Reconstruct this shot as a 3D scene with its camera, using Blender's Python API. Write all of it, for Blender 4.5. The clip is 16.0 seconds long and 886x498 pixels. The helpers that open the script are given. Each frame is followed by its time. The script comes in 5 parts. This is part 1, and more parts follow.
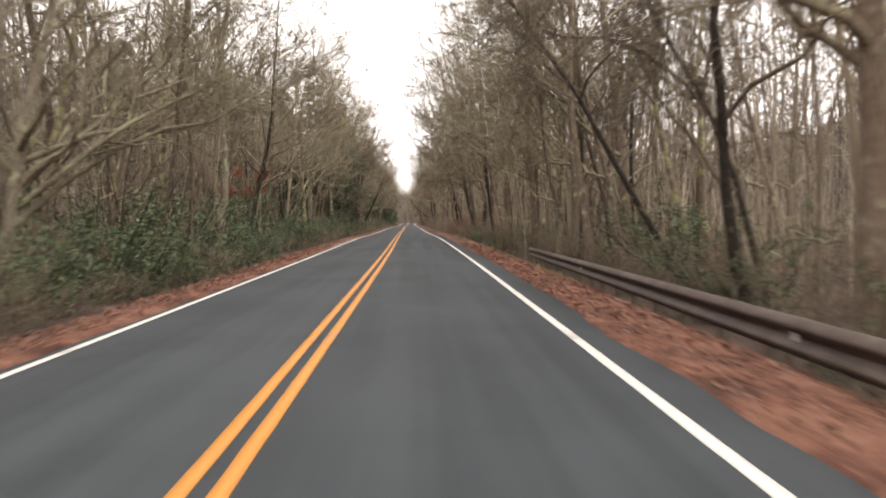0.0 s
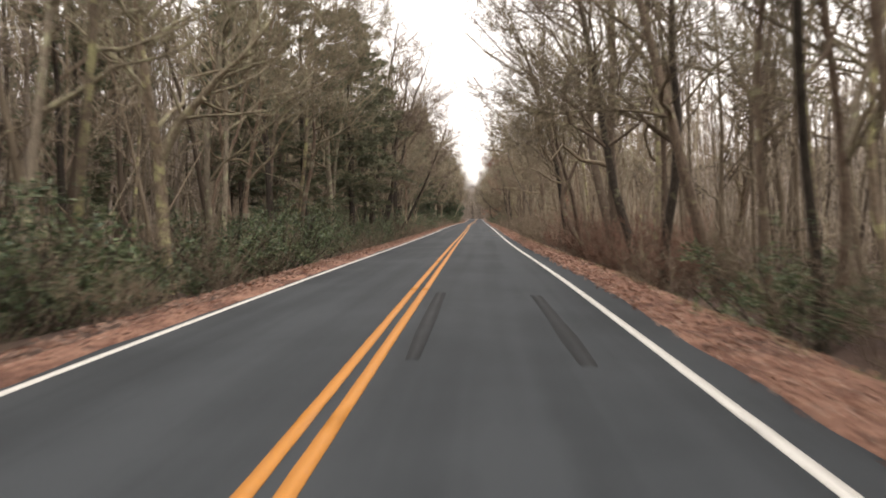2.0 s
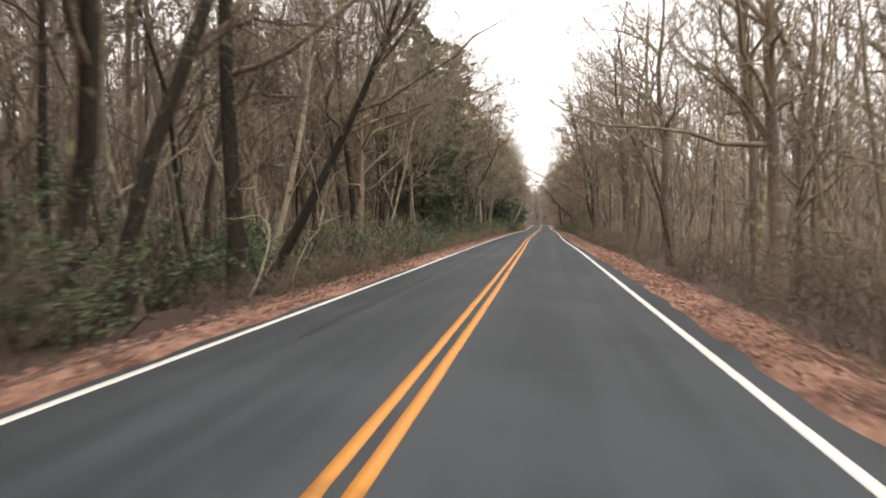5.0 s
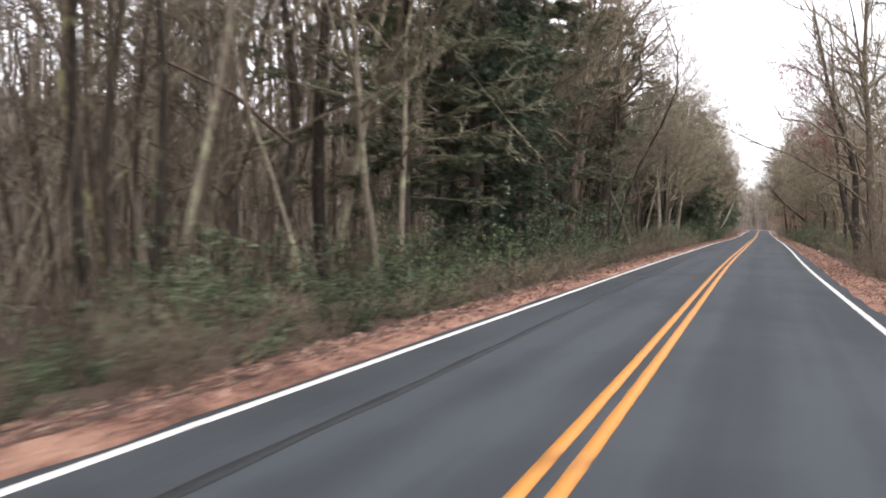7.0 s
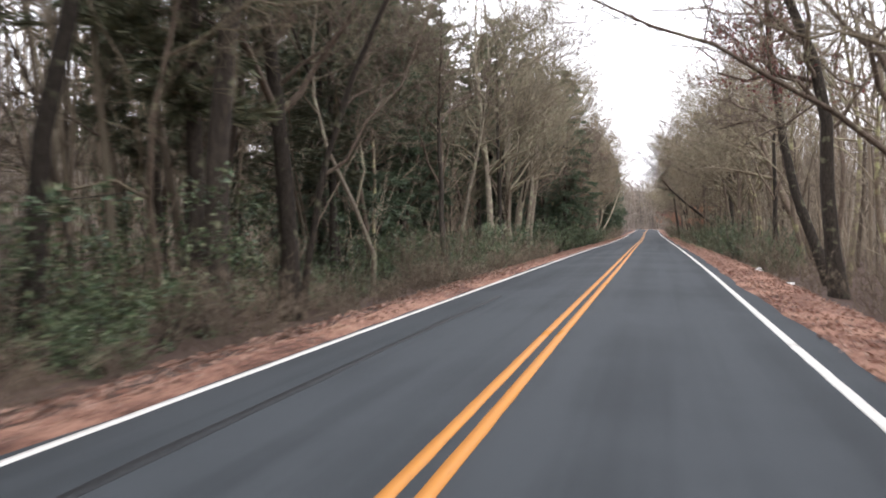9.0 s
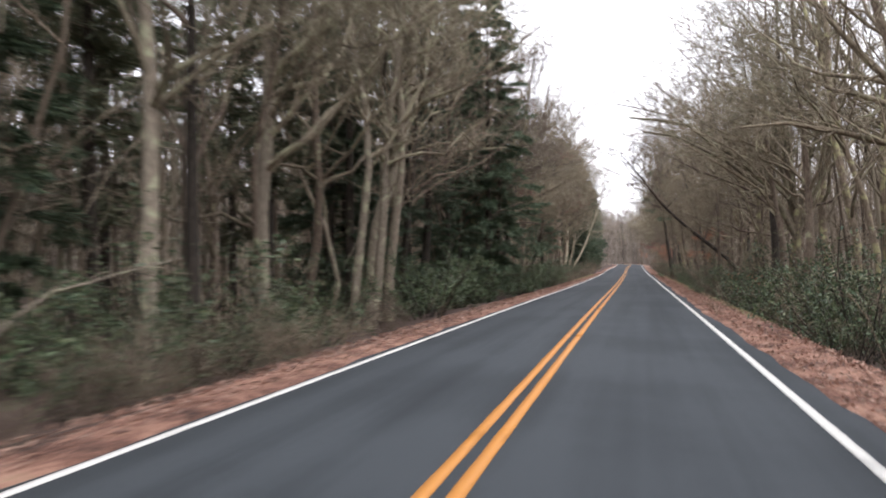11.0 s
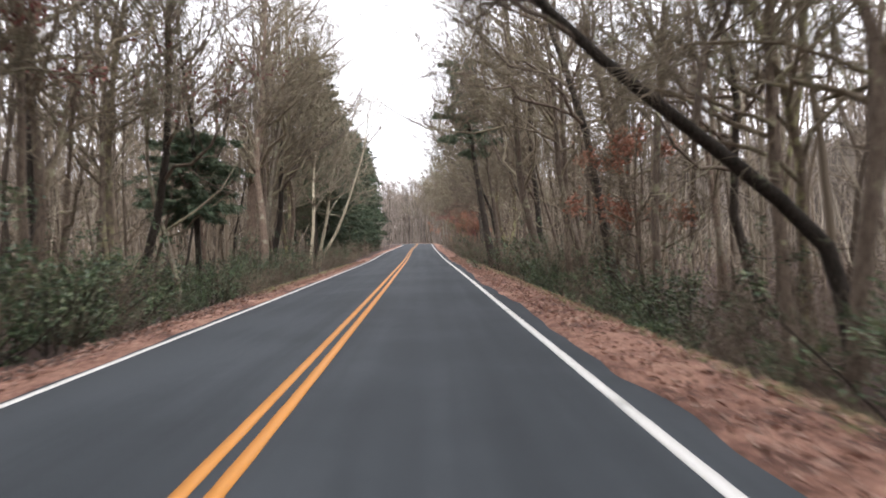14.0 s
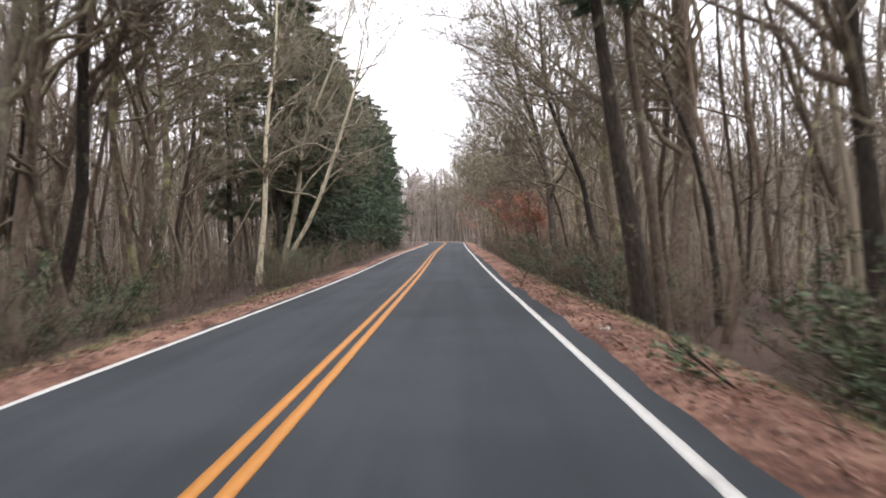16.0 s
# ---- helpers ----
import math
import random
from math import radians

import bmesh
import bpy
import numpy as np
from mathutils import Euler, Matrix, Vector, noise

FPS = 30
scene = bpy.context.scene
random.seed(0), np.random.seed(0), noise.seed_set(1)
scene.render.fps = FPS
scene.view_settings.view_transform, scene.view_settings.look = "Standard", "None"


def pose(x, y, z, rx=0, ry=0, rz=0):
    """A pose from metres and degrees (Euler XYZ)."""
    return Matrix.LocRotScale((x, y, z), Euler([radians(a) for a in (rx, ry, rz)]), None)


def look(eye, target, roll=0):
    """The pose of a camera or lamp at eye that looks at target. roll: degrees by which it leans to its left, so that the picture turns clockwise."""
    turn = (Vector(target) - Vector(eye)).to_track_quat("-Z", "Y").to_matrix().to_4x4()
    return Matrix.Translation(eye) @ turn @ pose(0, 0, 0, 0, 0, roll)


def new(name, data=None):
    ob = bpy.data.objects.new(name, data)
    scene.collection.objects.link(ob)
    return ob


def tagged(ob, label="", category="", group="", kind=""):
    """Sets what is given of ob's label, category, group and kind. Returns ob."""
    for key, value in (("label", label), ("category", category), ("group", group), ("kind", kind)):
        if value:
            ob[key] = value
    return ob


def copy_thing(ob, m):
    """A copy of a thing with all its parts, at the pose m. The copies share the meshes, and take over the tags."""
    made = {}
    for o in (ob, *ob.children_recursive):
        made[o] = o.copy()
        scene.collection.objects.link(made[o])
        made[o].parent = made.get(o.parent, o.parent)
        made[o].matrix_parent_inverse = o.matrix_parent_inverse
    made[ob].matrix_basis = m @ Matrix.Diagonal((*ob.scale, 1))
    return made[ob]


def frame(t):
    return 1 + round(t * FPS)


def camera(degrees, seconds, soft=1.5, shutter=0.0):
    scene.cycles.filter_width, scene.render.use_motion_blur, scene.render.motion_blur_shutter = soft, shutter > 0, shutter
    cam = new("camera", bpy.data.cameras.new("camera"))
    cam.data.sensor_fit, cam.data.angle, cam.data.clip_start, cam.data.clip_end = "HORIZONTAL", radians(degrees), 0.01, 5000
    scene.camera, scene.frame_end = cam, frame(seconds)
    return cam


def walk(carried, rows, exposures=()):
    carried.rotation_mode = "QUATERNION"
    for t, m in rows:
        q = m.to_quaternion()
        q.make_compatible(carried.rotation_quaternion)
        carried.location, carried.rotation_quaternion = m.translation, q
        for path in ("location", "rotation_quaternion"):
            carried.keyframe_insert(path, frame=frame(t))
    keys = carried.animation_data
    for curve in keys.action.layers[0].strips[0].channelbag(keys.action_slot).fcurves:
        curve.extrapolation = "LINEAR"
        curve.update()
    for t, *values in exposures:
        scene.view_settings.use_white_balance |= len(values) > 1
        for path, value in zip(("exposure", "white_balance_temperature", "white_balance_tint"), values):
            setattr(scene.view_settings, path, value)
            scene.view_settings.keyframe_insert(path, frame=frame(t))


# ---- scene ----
cam = camera(58.36, 16.0, soft=1.8, shutter=0.32)
PATH = [
    (0.0, pose(1.222, 0.00, 1.471, 87.65, 1.40, -1.99)),
    (0.5, pose(1.186, 11.38, 1.436, 88.26, 1.80, -0.38)),
    (1.0, pose(1.262, 22.60, 1.423, 87.52, 2.12, 1.15)),
    (1.5, pose(1.168, 33.77, 1.425, 87.47, 1.64, 1.73)),
    (2.0, pose(1.073, 44.33, 1.485, 87.37, 0.80, 2.93)),
    (2.5, pose(0.874, 54.74, 1.510, 87.98, 0.01, 4.95)),
    (3.0, pose(0.745, 64.97, 1.415, 88.62, -0.38, 5.52)),
    (3.2, pose(0.665, 69.00, 1.368, 88.68, -0.82, 5.47)),
    (5.3, pose(0.410, 111.86, 1.068, 87.76, 0.49, 8.80)),
    (5.5, pose(0.322, 115.96, 1.027, 88.62, -0.49, 13.57)),
    (6.0, pose(0.275, 126.12, 1.089, 88.37, -0.55, 21.26)),
    (6.5, pose(0.306, 135.83, 1.119, 88.17, 0.00, 22.64)),
    (7.0, pose(0.230, 144.77, 1.077, 87.90, -0.34, 22.28)),
    (7.5, pose(0.148, 153.19, 0.950, 88.30, -1.26, 20.68)),
    (8.0, pose(0.071, 161.67, 0.911, 88.17, -1.10, 20.90)),
    (8.5, pose(0.086, 170.11, 0.873, 87.94, 0.43, 18.10)),
    (8.7, pose(0.059, 173.48, 0.846, 87.91, 1.16, 15.09)),
    (10.8, pose(-0.084, 209.38, 0.624, 90.60, 1.01, 14.86)),
    (11.0, pose(-0.104, 212.82, 0.672, 90.57, 0.45, 13.87)),
    (11.5, pose(-0.092, 221.42, 0.566, 90.03, 3.66, 0.86)),
    (12.0, pose(-0.105, 229.83, 0.449, 89.51, 3.10, -1.58)),
    (12.5, pose(-0.159, 238.20, 0.369, 88.86, 2.50, -2.71)),
    (13.0, pose(-0.179, 246.50, 0.251, 88.92, 2.86, -2.65)),
    (13.5, pose(-0.182, 254.65, 0.188, 89.00, 2.73, -1.57)),
    (14.0, pose(-0.165, 262.71, 0.089, 88.92, 2.52, -1.12)),
    (14.5, pose(-0.264, 270.67, 0.045, 88.57, 1.72, -1.24)),
    (15.0, pose(-0.336, 278.64, -0.048, 88.00, 0.94, -1.64)),
    (15.5, pose(-0.400, 286.91, -0.054, 88.33, -0.30, -0.47)),
    (16.0, pose(-0.238, 294.84, -0.127, 88.84, 1.72, 1.08)),
]
walk(cam, PATH, exposures=[(0.0, 0.52, 6850, 12), (1.0, 0.45, 6800, 12), (2.5, 0.48, 6850, 12), (5.3, 0.55, 6750, 12), (6.5, 0.75, 6250, 13), (8.5, 0.75, 6050, 13), (11.0, 0.57, 6000, 13), (12.5, 0.61, 6050, 13), (14.0, 0.68, 6050, 13), (15.5, 0.80, 6350, 13), (16.0, 0.57, 6100, 13)])

# ---- overcast daylight ----
world = bpy.data.worlds.new("overcast_sky")
scene.world = world
world.use_nodes = True
wt = world.node_tree
wt.nodes.clear()
w_out = wt.nodes.new("ShaderNodeOutputWorld")
w_bg = wt.nodes.new("ShaderNodeBackground")
w_sky = wt.nodes.new("ShaderNodeTexSky")
w_sky.sky_type = "NISHITA"
w_sky.sun_disc = False
w_sky.sun_elevation = radians(68)
w_sky.sun_rotation = radians(151)
w_sky.dust_density = 4.0
w_cloud = wt.nodes.new("ShaderNodeMix")
w_cloud.data_type = "RGBA"
w_cloud.inputs[0].default_value = 0.88
w_cloud.inputs[7].default_value = (25.0, 24.3, 24.0, 1)
wt.links.new(w_sky.outputs[0], w_cloud.inputs[6])
wt.links.new(w_cloud.outputs[2], w_bg.inputs[0])
w_bg.inputs[1].default_value = 0.075
wt.links.new(w_bg.outputs[0], w_out.inputs[0])
sun = new("sun", bpy.data.lights.new("sun", "SUN"))
sun.data.energy = 1.8
sun.data.angle = radians(60)
sun.data.color = (1.0, 0.97, 0.92)
sun.matrix_world = look((0, 0, 50), (-6, 11, 19))

# ---- materials ----


def nodes_of(name, rough=0.85):
    m = bpy.data.materials.new(name)
    m.use_nodes = True
    nt = m.node_tree
    bsdf = nt.nodes["Principled BSDF"]
    bsdf.inputs["Roughness"].default_value = rough
    bsdf.inputs["Specular IOR Level"].default_value = 0.3
    return m, nt, bsdf


def add(nt, kind, **values):
    n = nt.nodes.new(kind)
    for k, v in values.items():
        n.inputs[k.replace("_", " ")].default_value = v
    return n


def ramp(nt, stops):
    n = nt.nodes.new("ShaderNodeValToRGB")
    e = n.color_ramp.elements
    while len(e) < len(stops):
        e.new(0.5)
    for el, (p, c) in zip(e, stops):
        el.position = p
        el.color = (*c, 1)
    return n


def bump(nt, height, bsdf, strength, distance):
    b = add(nt, "ShaderNodeBump", Strength=strength, Distance=distance)
    nt.links.new(height, b.inputs["Height"])
    nt.links.new(b.outputs[0], bsdf.inputs["Normal"])


def bark(name, dark, light, patch, amount, scale=9.0):
    """Rough bark: upright ridges, stains and lichen patches, a shade of its own for each tree."""
    m, nt, bsdf = nodes_of(name, 0.95)
    tc = nt.nodes.new("ShaderNodeTexCoord")
    mp = add(nt, "ShaderNodeMapping", Scale=(1, 1, 0.22))
    nt.links.new(tc.outputs["Object"], mp.inputs[0])
    ridge = add(nt, "ShaderNodeTexNoise", Scale=scale * 2.2, Detail=5.0, Roughness=0.65)
    nt.links.new(mp.outputs[0], ridge.inputs["Vector"])
    base = ramp(nt, [(0.32, dark), (0.68, light)])
    nt.links.new(ridge.outputs[0], base.inputs[0])
    lich = add(nt, "ShaderNodeTexNoise", Scale=2.3, Detail=4.0, Roughness=0.6)
    nt.links.new(tc.outputs["Object"], lich.inputs["Vector"])
    mask = ramp(nt, [(0.62 - amount, (0, 0, 0)), (0.74 - amount * 0.6, (1, 1, 1))])
    nt.links.new(lich.outputs[0], mask.inputs[0])
    mix = nt.nodes.new("ShaderNodeMix")
    mix.data_type = "RGBA"
    nt.links.new(mask.outputs[0], mix.inputs[0])
    nt.links.new(base.outputs[0], mix.inputs[6])
    mix.inputs[7].default_value = (*patch, 1)
    info = nt.nodes.new("ShaderNodeObjectInfo")
    shade = add(nt, "ShaderNodeMapRange", To_Min=0.75, To_Max=1.25)
    nt.links.new(info.outputs["Random"], shade.inputs[0])
    hs = nt.nodes.new("ShaderNodeHueSaturation")
    nt.links.new(shade.outputs[0], hs.inputs["Value"])
    nt.links.new(mix.outputs[2], hs.inputs["Color"])
    nt.links.new(hs.outputs[0], bsdf.inputs["Base Color"])
    bump(nt, ridge.outputs[0], bsdf, 0.8, 0.03)
    return m


def leafy(name, colours, rough=0.5, spread=1.0):
    """Leaves and needles: every leaf has its own shade."""
    m, nt, bsdf = nodes_of(name, rough)
    geo = nt.nodes.new("ShaderNodeNewGeometry")
    r = ramp(nt, [(i / (len(colours) - 1), c) for i, c in enumerate(colours)])
    nt.links.new(geo.outputs["Random Per Island"], r.inputs[0])
    info = nt.nodes.new("ShaderNodeObjectInfo")
    shade = add(nt, "ShaderNodeMapRange", To_Min=1 - 0.25 * spread, To_Max=1 + 0.25 * spread)
    nt.links.new(info.outputs["Random"], shade.inputs[0])
    hs = nt.nodes.new("ShaderNodeHueSaturation")
    nt.links.new(shade.outputs[0], hs.inputs["Value"])
    nt.links.new(r.outputs[0], hs.inputs["Color"])
    nt.links.new(hs.outputs[0], bsdf.inputs["Base Color"])
    return m


BARK = {
    "bare": bark("grey_brown_bark", (0.082, 0.060, 0.045), (0.221, 0.171, 0.129), (0.341, 0.328, 0.211), 0.05),
    "dark": bark("dark_bark", (0.015, 0.013, 0.010), (0.072, 0.057, 0.045), (0.186, 0.183, 0.117), 0.03),
    "light": bark("pale_grey_bark", (0.140, 0.114, 0.086), (0.345, 0.288, 0.219), (0.426, 0.420, 0.274), 0.1),
    "moss": bark("lichen_spotted_bark", (0.099, 0.076, 0.053), (0.270, 0.212, 0.158), (0.426, 0.409, 0.211), 0.13),
    "brown": bark("red_brown_bark", (0.104, 0.073, 0.053), (0.268, 0.197, 0.147), (0.328, 0.304, 0.223), 0.06),
    "birch": bark("pale_peeling_bark", (0.312, 0.259, 0.184), (0.672, 0.600, 0.435), (0.142, 0.109, 0.079), 0.02, 4.0),
}
TWIG = bark("twig_bark", (0.112, 0.088, 0.061), (0.276, 0.224, 0.158), (0.328, 0.304, 0.192), 0.10)
PALE_TWIG = bark("lichen_twig_bark", (0.124, 0.100, 0.071), (0.290, 0.243, 0.172), (0.335, 0.318, 0.202), 0.14)
BRUSH = bark("brush_stems", (0.101, 0.077, 0.055), (0.215, 0.166, 0.120), (0.187, 0.165, 0.110), 0.08)


def woods_bark(name, colours):
    """Bark of countless stems: every stem has its own shade."""
    m = leafy(name, colours, 0.95)
    nt = m.node_tree
    tc = nt.nodes.new("ShaderNodeTexCoord")
    a = add(nt, "ShaderNodeTexNoise", Scale=6.0, Detail=4.0, Roughness=0.7)
    nt.links.new(tc.outputs["Object"], a.inputs["Vector"])
    bump(nt, a.outputs[0], nt.nodes["Principled BSDF"], 0.6, 0.03)
    return m


STEMS = woods_bark("mixed_woods_bark", [(0.068, 0.051, 0.039), (0.162, 0.127, 0.093), (0.260, 0.208, 0.151), (0.135, 0.107, 0.077), (0.406, 0.349, 0.254)])
# the woods bark made paler and greyer: distance haze put into the colour
HAZED_STEMS = woods_bark("hazed_woods_bark", [(0.117, 0.095, 0.078), (0.200, 0.166, 0.138), (0.306, 0.256, 0.215), (0.165, 0.137, 0.111), (0.424, 0.366, 0.301)])
LAUREL = leafy("glossy_evergreen_leaf", [(0.032, 0.054, 0.028), (0.060, 0.094, 0.045), (0.098, 0.132, 0.063), (0.168, 0.182, 0.096)], 0.38)
NEEDLE = leafy("dark_needles", [(0.0420, 0.0659, 0.0391), (0.0728, 0.1037, 0.0598), (0.1120, 0.1366, 0.0759)], 0.6)
PINE = leafy("olive_pine_needles", [(0.072, 0.086, 0.050), (0.120, 0.130, 0.075), (0.180, 0.175, 0.105)], 0.6)
RUST = leafy("withered_orange_leaf", [(0.27, 0.115, 0.07), (0.39, 0.17, 0.105), (0.32, 0.14, 0.09), (0.43, 0.23, 0.14)], 0.6)
MAROON = leafy("withered_red_leaf", [(0.14, 0.04, 0.04), (0.24, 0.08, 0.07), (0.30, 0.13, 0.10)], 0.6)
LITTER = leafy("fallen_leaf", [(0.243, 0.123, 0.087), (0.358, 0.202, 0.150), (0.446, 0.297, 0.228), (0.135, 0.085, 0.070)], 0.8)
DARK_LITTER = leafy("dark_fallen_leaf", [(0.160, 0.066, 0.043), (0.236, 0.109, 0.075), (0.294, 0.160, 0.114), (0.089, 0.046, 0.035)], 0.8)


def ground_material(name, stops, fine, wide, rough=0.95, depth=0.03):
    m, nt, bsdf = nodes_of(name, rough)
    tc = nt.nodes.new("ShaderNodeTexCoord")
    a = add(nt, "ShaderNodeTexNoise", Scale=fine, Detail=6.0, Roughness=0.7)
    b = add(nt, "ShaderNodeTexNoise", Scale=wide, Detail=4.0, Roughness=0.6)
    nt.links.new(tc.outputs["Object"], a.inputs["Vector"])
    nt.links.new(tc.outputs["Object"], b.inputs["Vector"])
    s = add(nt, "ShaderNodeMath")
    s.operation = "ADD"
    nt.links.new(a.outputs[0], s.inputs[0])
    nt.links.new(b.outputs[0], s.inputs[1])
    h = add(nt, "ShaderNodeMath")
    h.operation = "MULTIPLY"
    h.inputs[1].default_value = 0.5
    nt.links.new(s.outputs[0], h.inputs[0])
    r = ramp(nt, stops)
    nt.links.new(h.outputs[0], r.inputs[0])
    nt.links.new(r.outputs[0], bsdf.inputs["Base Color"])
    bump(nt, a.outputs[0], bsdf, 0.9, depth)
    return m


FLOOR = ground_material("forest_floor", [(0.3, (0.025, 0.017, 0.013)), (0.5, (0.061, 0.037, 0.028)), (0.66, (0.099, 0.064, 0.048)), (0.75, (0.053, 0.056, 0.030))], 5.0, 0.35)
VERGE = ground_material("pine_needle_litter", [(0.37, (0.033, 0.018, 0.013)), (0.45, (0.117, 0.057, 0.040)), (0.52, (0.234, 0.122, 0.085)), (0.59, (0.346, 0.200, 0.142)), (0.67, (0.223, 0.171, 0.095)), (0.76, (0.123, 0.137, 0.059))], 11.0, 0.8, depth=0.06)
# the same litter, darker and redder, for the first stretch of road
DARK_VERGE = ground_material("dark_leaf_litter", [(0.37, (0.022, 0.010, 0.006)), (0.45, (0.077, 0.031, 0.020)), (0.52, (0.154, 0.066, 0.043)), (0.59, (0.228, 0.108, 0.071)), (0.67, (0.147, 0.092, 0.048)), (0.76, (0.081, 0.074, 0.029))], 11.0, 0.8, depth=0.06)


def asphalt_material():
    m, nt, bsdf = nodes_of("worn_asphalt", 0.86)
    bsdf.inputs["Specular IOR Level"].default_value = 0.2
    tc = nt.nodes.new("ShaderNodeTexCoord")
    grain = add(nt, "ShaderNodeTexNoise", Scale=60.0, Detail=4.0, Roughness=0.7)
    nt.links.new(tc.outputs["Object"], grain.inputs["Vector"])
    mp = add(nt, "ShaderNodeMapping", Scale=(1.6, 0.035, 1))
    nt.links.new(tc.outputs["Object"], mp.inputs[0])
    streak = add(nt, "ShaderNodeTexNoise", Scale=1.0, Detail=3.0, Roughness=0.55)
    nt.links.new(mp.outputs[0], streak.inputs["Vector"])
    blot = add(nt, "ShaderNodeTexNoise", Scale=0.22, Detail=5.0, Roughness=0.6)
    nt.links.new(tc.outputs["Object"], blot.inputs["Vector"])
    s = add(nt, "ShaderNodeMath")
    s.operation = "ADD"
    nt.links.new(streak.outputs[0], s.inputs[0])
    nt.links.new(blot.outputs[0], s.inputs[1])
    g = add(nt, "ShaderNodeMath")
    g.operation = "MULTIPLY_ADD"
    g.inputs[1].default_value = 0.25
    nt.links.new(grain.outputs[0], g.inputs[0])
    nt.links.new(s.outputs[0], g.inputs[2])
    r = ramp(nt, [(0.55, (0.0212, 0.0246, 0.0275)), (0.82, (0.0308, 0.0356, 0.0394)), (1.0, (0.0425, 0.0483, 0.0532))])
    d = add(nt, "ShaderNodeMath")
    d.operation = "MULTIPLY"
    d.inputs[1].default_value = 0.8
    nt.links.new(g.outputs[0], d.inputs[0])
    nt.links.new(d.outputs[0], r.inputs[0])
    nt.links.new(r.outputs[0], bsdf.inputs["Base Color"])
    bump(nt, grain.outputs[0], bsdf, 0.4, 0.006)
    return m


ASPHALT = asphalt_material()


def paint(name, colour, worn):
    m, nt, bsdf = nodes_of(name, 0.6)
    tc = nt.nodes.new("ShaderNodeTexCoord")
    a = add(nt, "ShaderNodeTexNoise", Scale=35.0, Detail=5.0, Roughness=0.75)
    nt.links.new(tc.outputs["Object"], a.inputs["Vector"])
    r = ramp(nt, [(0.33, worn), (0.45, colour), (0.7, tuple(min(1, c * 1.1) for c in colour))])
    nt.links.new(a.outputs[0], r.inputs[0])
    nt.links.new(r.outputs[0], bsdf.inputs["Base Color"])
    bump(nt, a.outputs[0], bsdf, 0.3, 0.003)
    return m


YELLOW = paint("yellow_road_paint", (0.45, 0.188, 0.035), (0.30, 0.135, 0.035))
WHITE = paint("white_road_paint", (0.56, 0.545, 0.51), (0.22, 0.215, 0.20))
RUSTY_STEEL = ground_material("weathered_brown_steel", [(0.3, (0.036, 0.025, 0.021)), (0.5, (0.074, 0.053, 0.045)), (0.7, (0.14, 0.105, 0.09))], 9.0, 1.4, 0.65, 0.004)
OLD_WOOD = ground_material("grey_weathered_wood", [(0.3, (0.07, 0.055, 0.042)), (0.7, (0.20, 0.165, 0.13))], 14.0, 2.0, 0.9, 0.01)
PAPER = ground_material("dirty_white_litter", [(0.3, (0.45, 0.43, 0.40)), (0.7, (0.75, 0.73, 0.70))], 9.0, 2.0, 0.7, 0.004)

# ---- the road's line ----
KX = [-0.11, -0.00, 0.00, -0.21, -0.56, -0.76, -1.02, -1.38, -1.41, -1.52, -1.63, -1.80, -2.04, -2.30, -2.44, -2.51, -2.51]
KZ = [-0.01, -0.00, 0.00, -0.03, -0.28, -0.45, -0.56, -0.74, -0.89, -1.12, -1.44, -1.67, -1.88, -1.84, -1.91, -2.17, -2.56]
CROWN = 0.033


def glide(knots, y):
    """Smooth curve through knots 30 m apart, the first at y = -30; straight on past the last."""
    y = np.asarray(y, float)
    u = np.clip((y + 30) / 30, 0.0, len(knots) - 3.001)
    k = np.asarray(knots)
    i = np.clip(np.floor(u).astype(int), 1, len(k) - 3)
    f = u - i
    p0, p1, p2, p3 = k[i - 1], k[i], k[i + 1], k[i + 2]
    return p1 + 0.5 * f * (p2 - p0 + f * (2 * p0 - 5 * p1 + 4 * p2 - p3 + f * (3 * (p1 - p2) + p3 - p0)))


def road_x(y):
    y = np.asarray(y, float)
    return glide(KX, y) - 0.0050 * np.clip(y - 435, 0, None) ** 2


def road_z(y):
    return glide(KZ, y)


SECTION_X = [-60, -20, -11, -8, -5.6, -4.7, -3.6, 0, 3.6, 4.8, 5.4, 6, 7.5, 10, 60]
SECTION_Z = [-1.5, -1.3, -1.05, -0.75, -0.42, -0.2, -0.12, 0, -0.12, -0.20, -0.44, -0.74, -1.14, -1.35, -1.6]


def bumps(x, y):
    """Low mounds of the forest floor, fading out towards the road."""
    fade = np.clip((np.abs(x) - 5.0) / 4.0, 0, 1)
    w = 0.13 * np.sin(x * 0.9 + y * 0.41) + 0.11 * np.sin(y * 0.73 - x * 0.5 + 1.3) + 0.10 * np.sin(y * 0.19 + x * 0.23)
    return fade * w


def ground_z(x, y):
    """Height of the ground at x metres beside the road's middle line."""
    x, y = np.asarray(x, float), np.asarray(y, float)
    return np.interp(x, SECTION_X, SECTION_Z) + bumps(x, y) + road_z(y)


def at(x, y, dz=0.0):
    return Vector((float(road_x(y)) + x, y, float(ground_z(x, y)) + dz))


# ---- mesh helpers ----


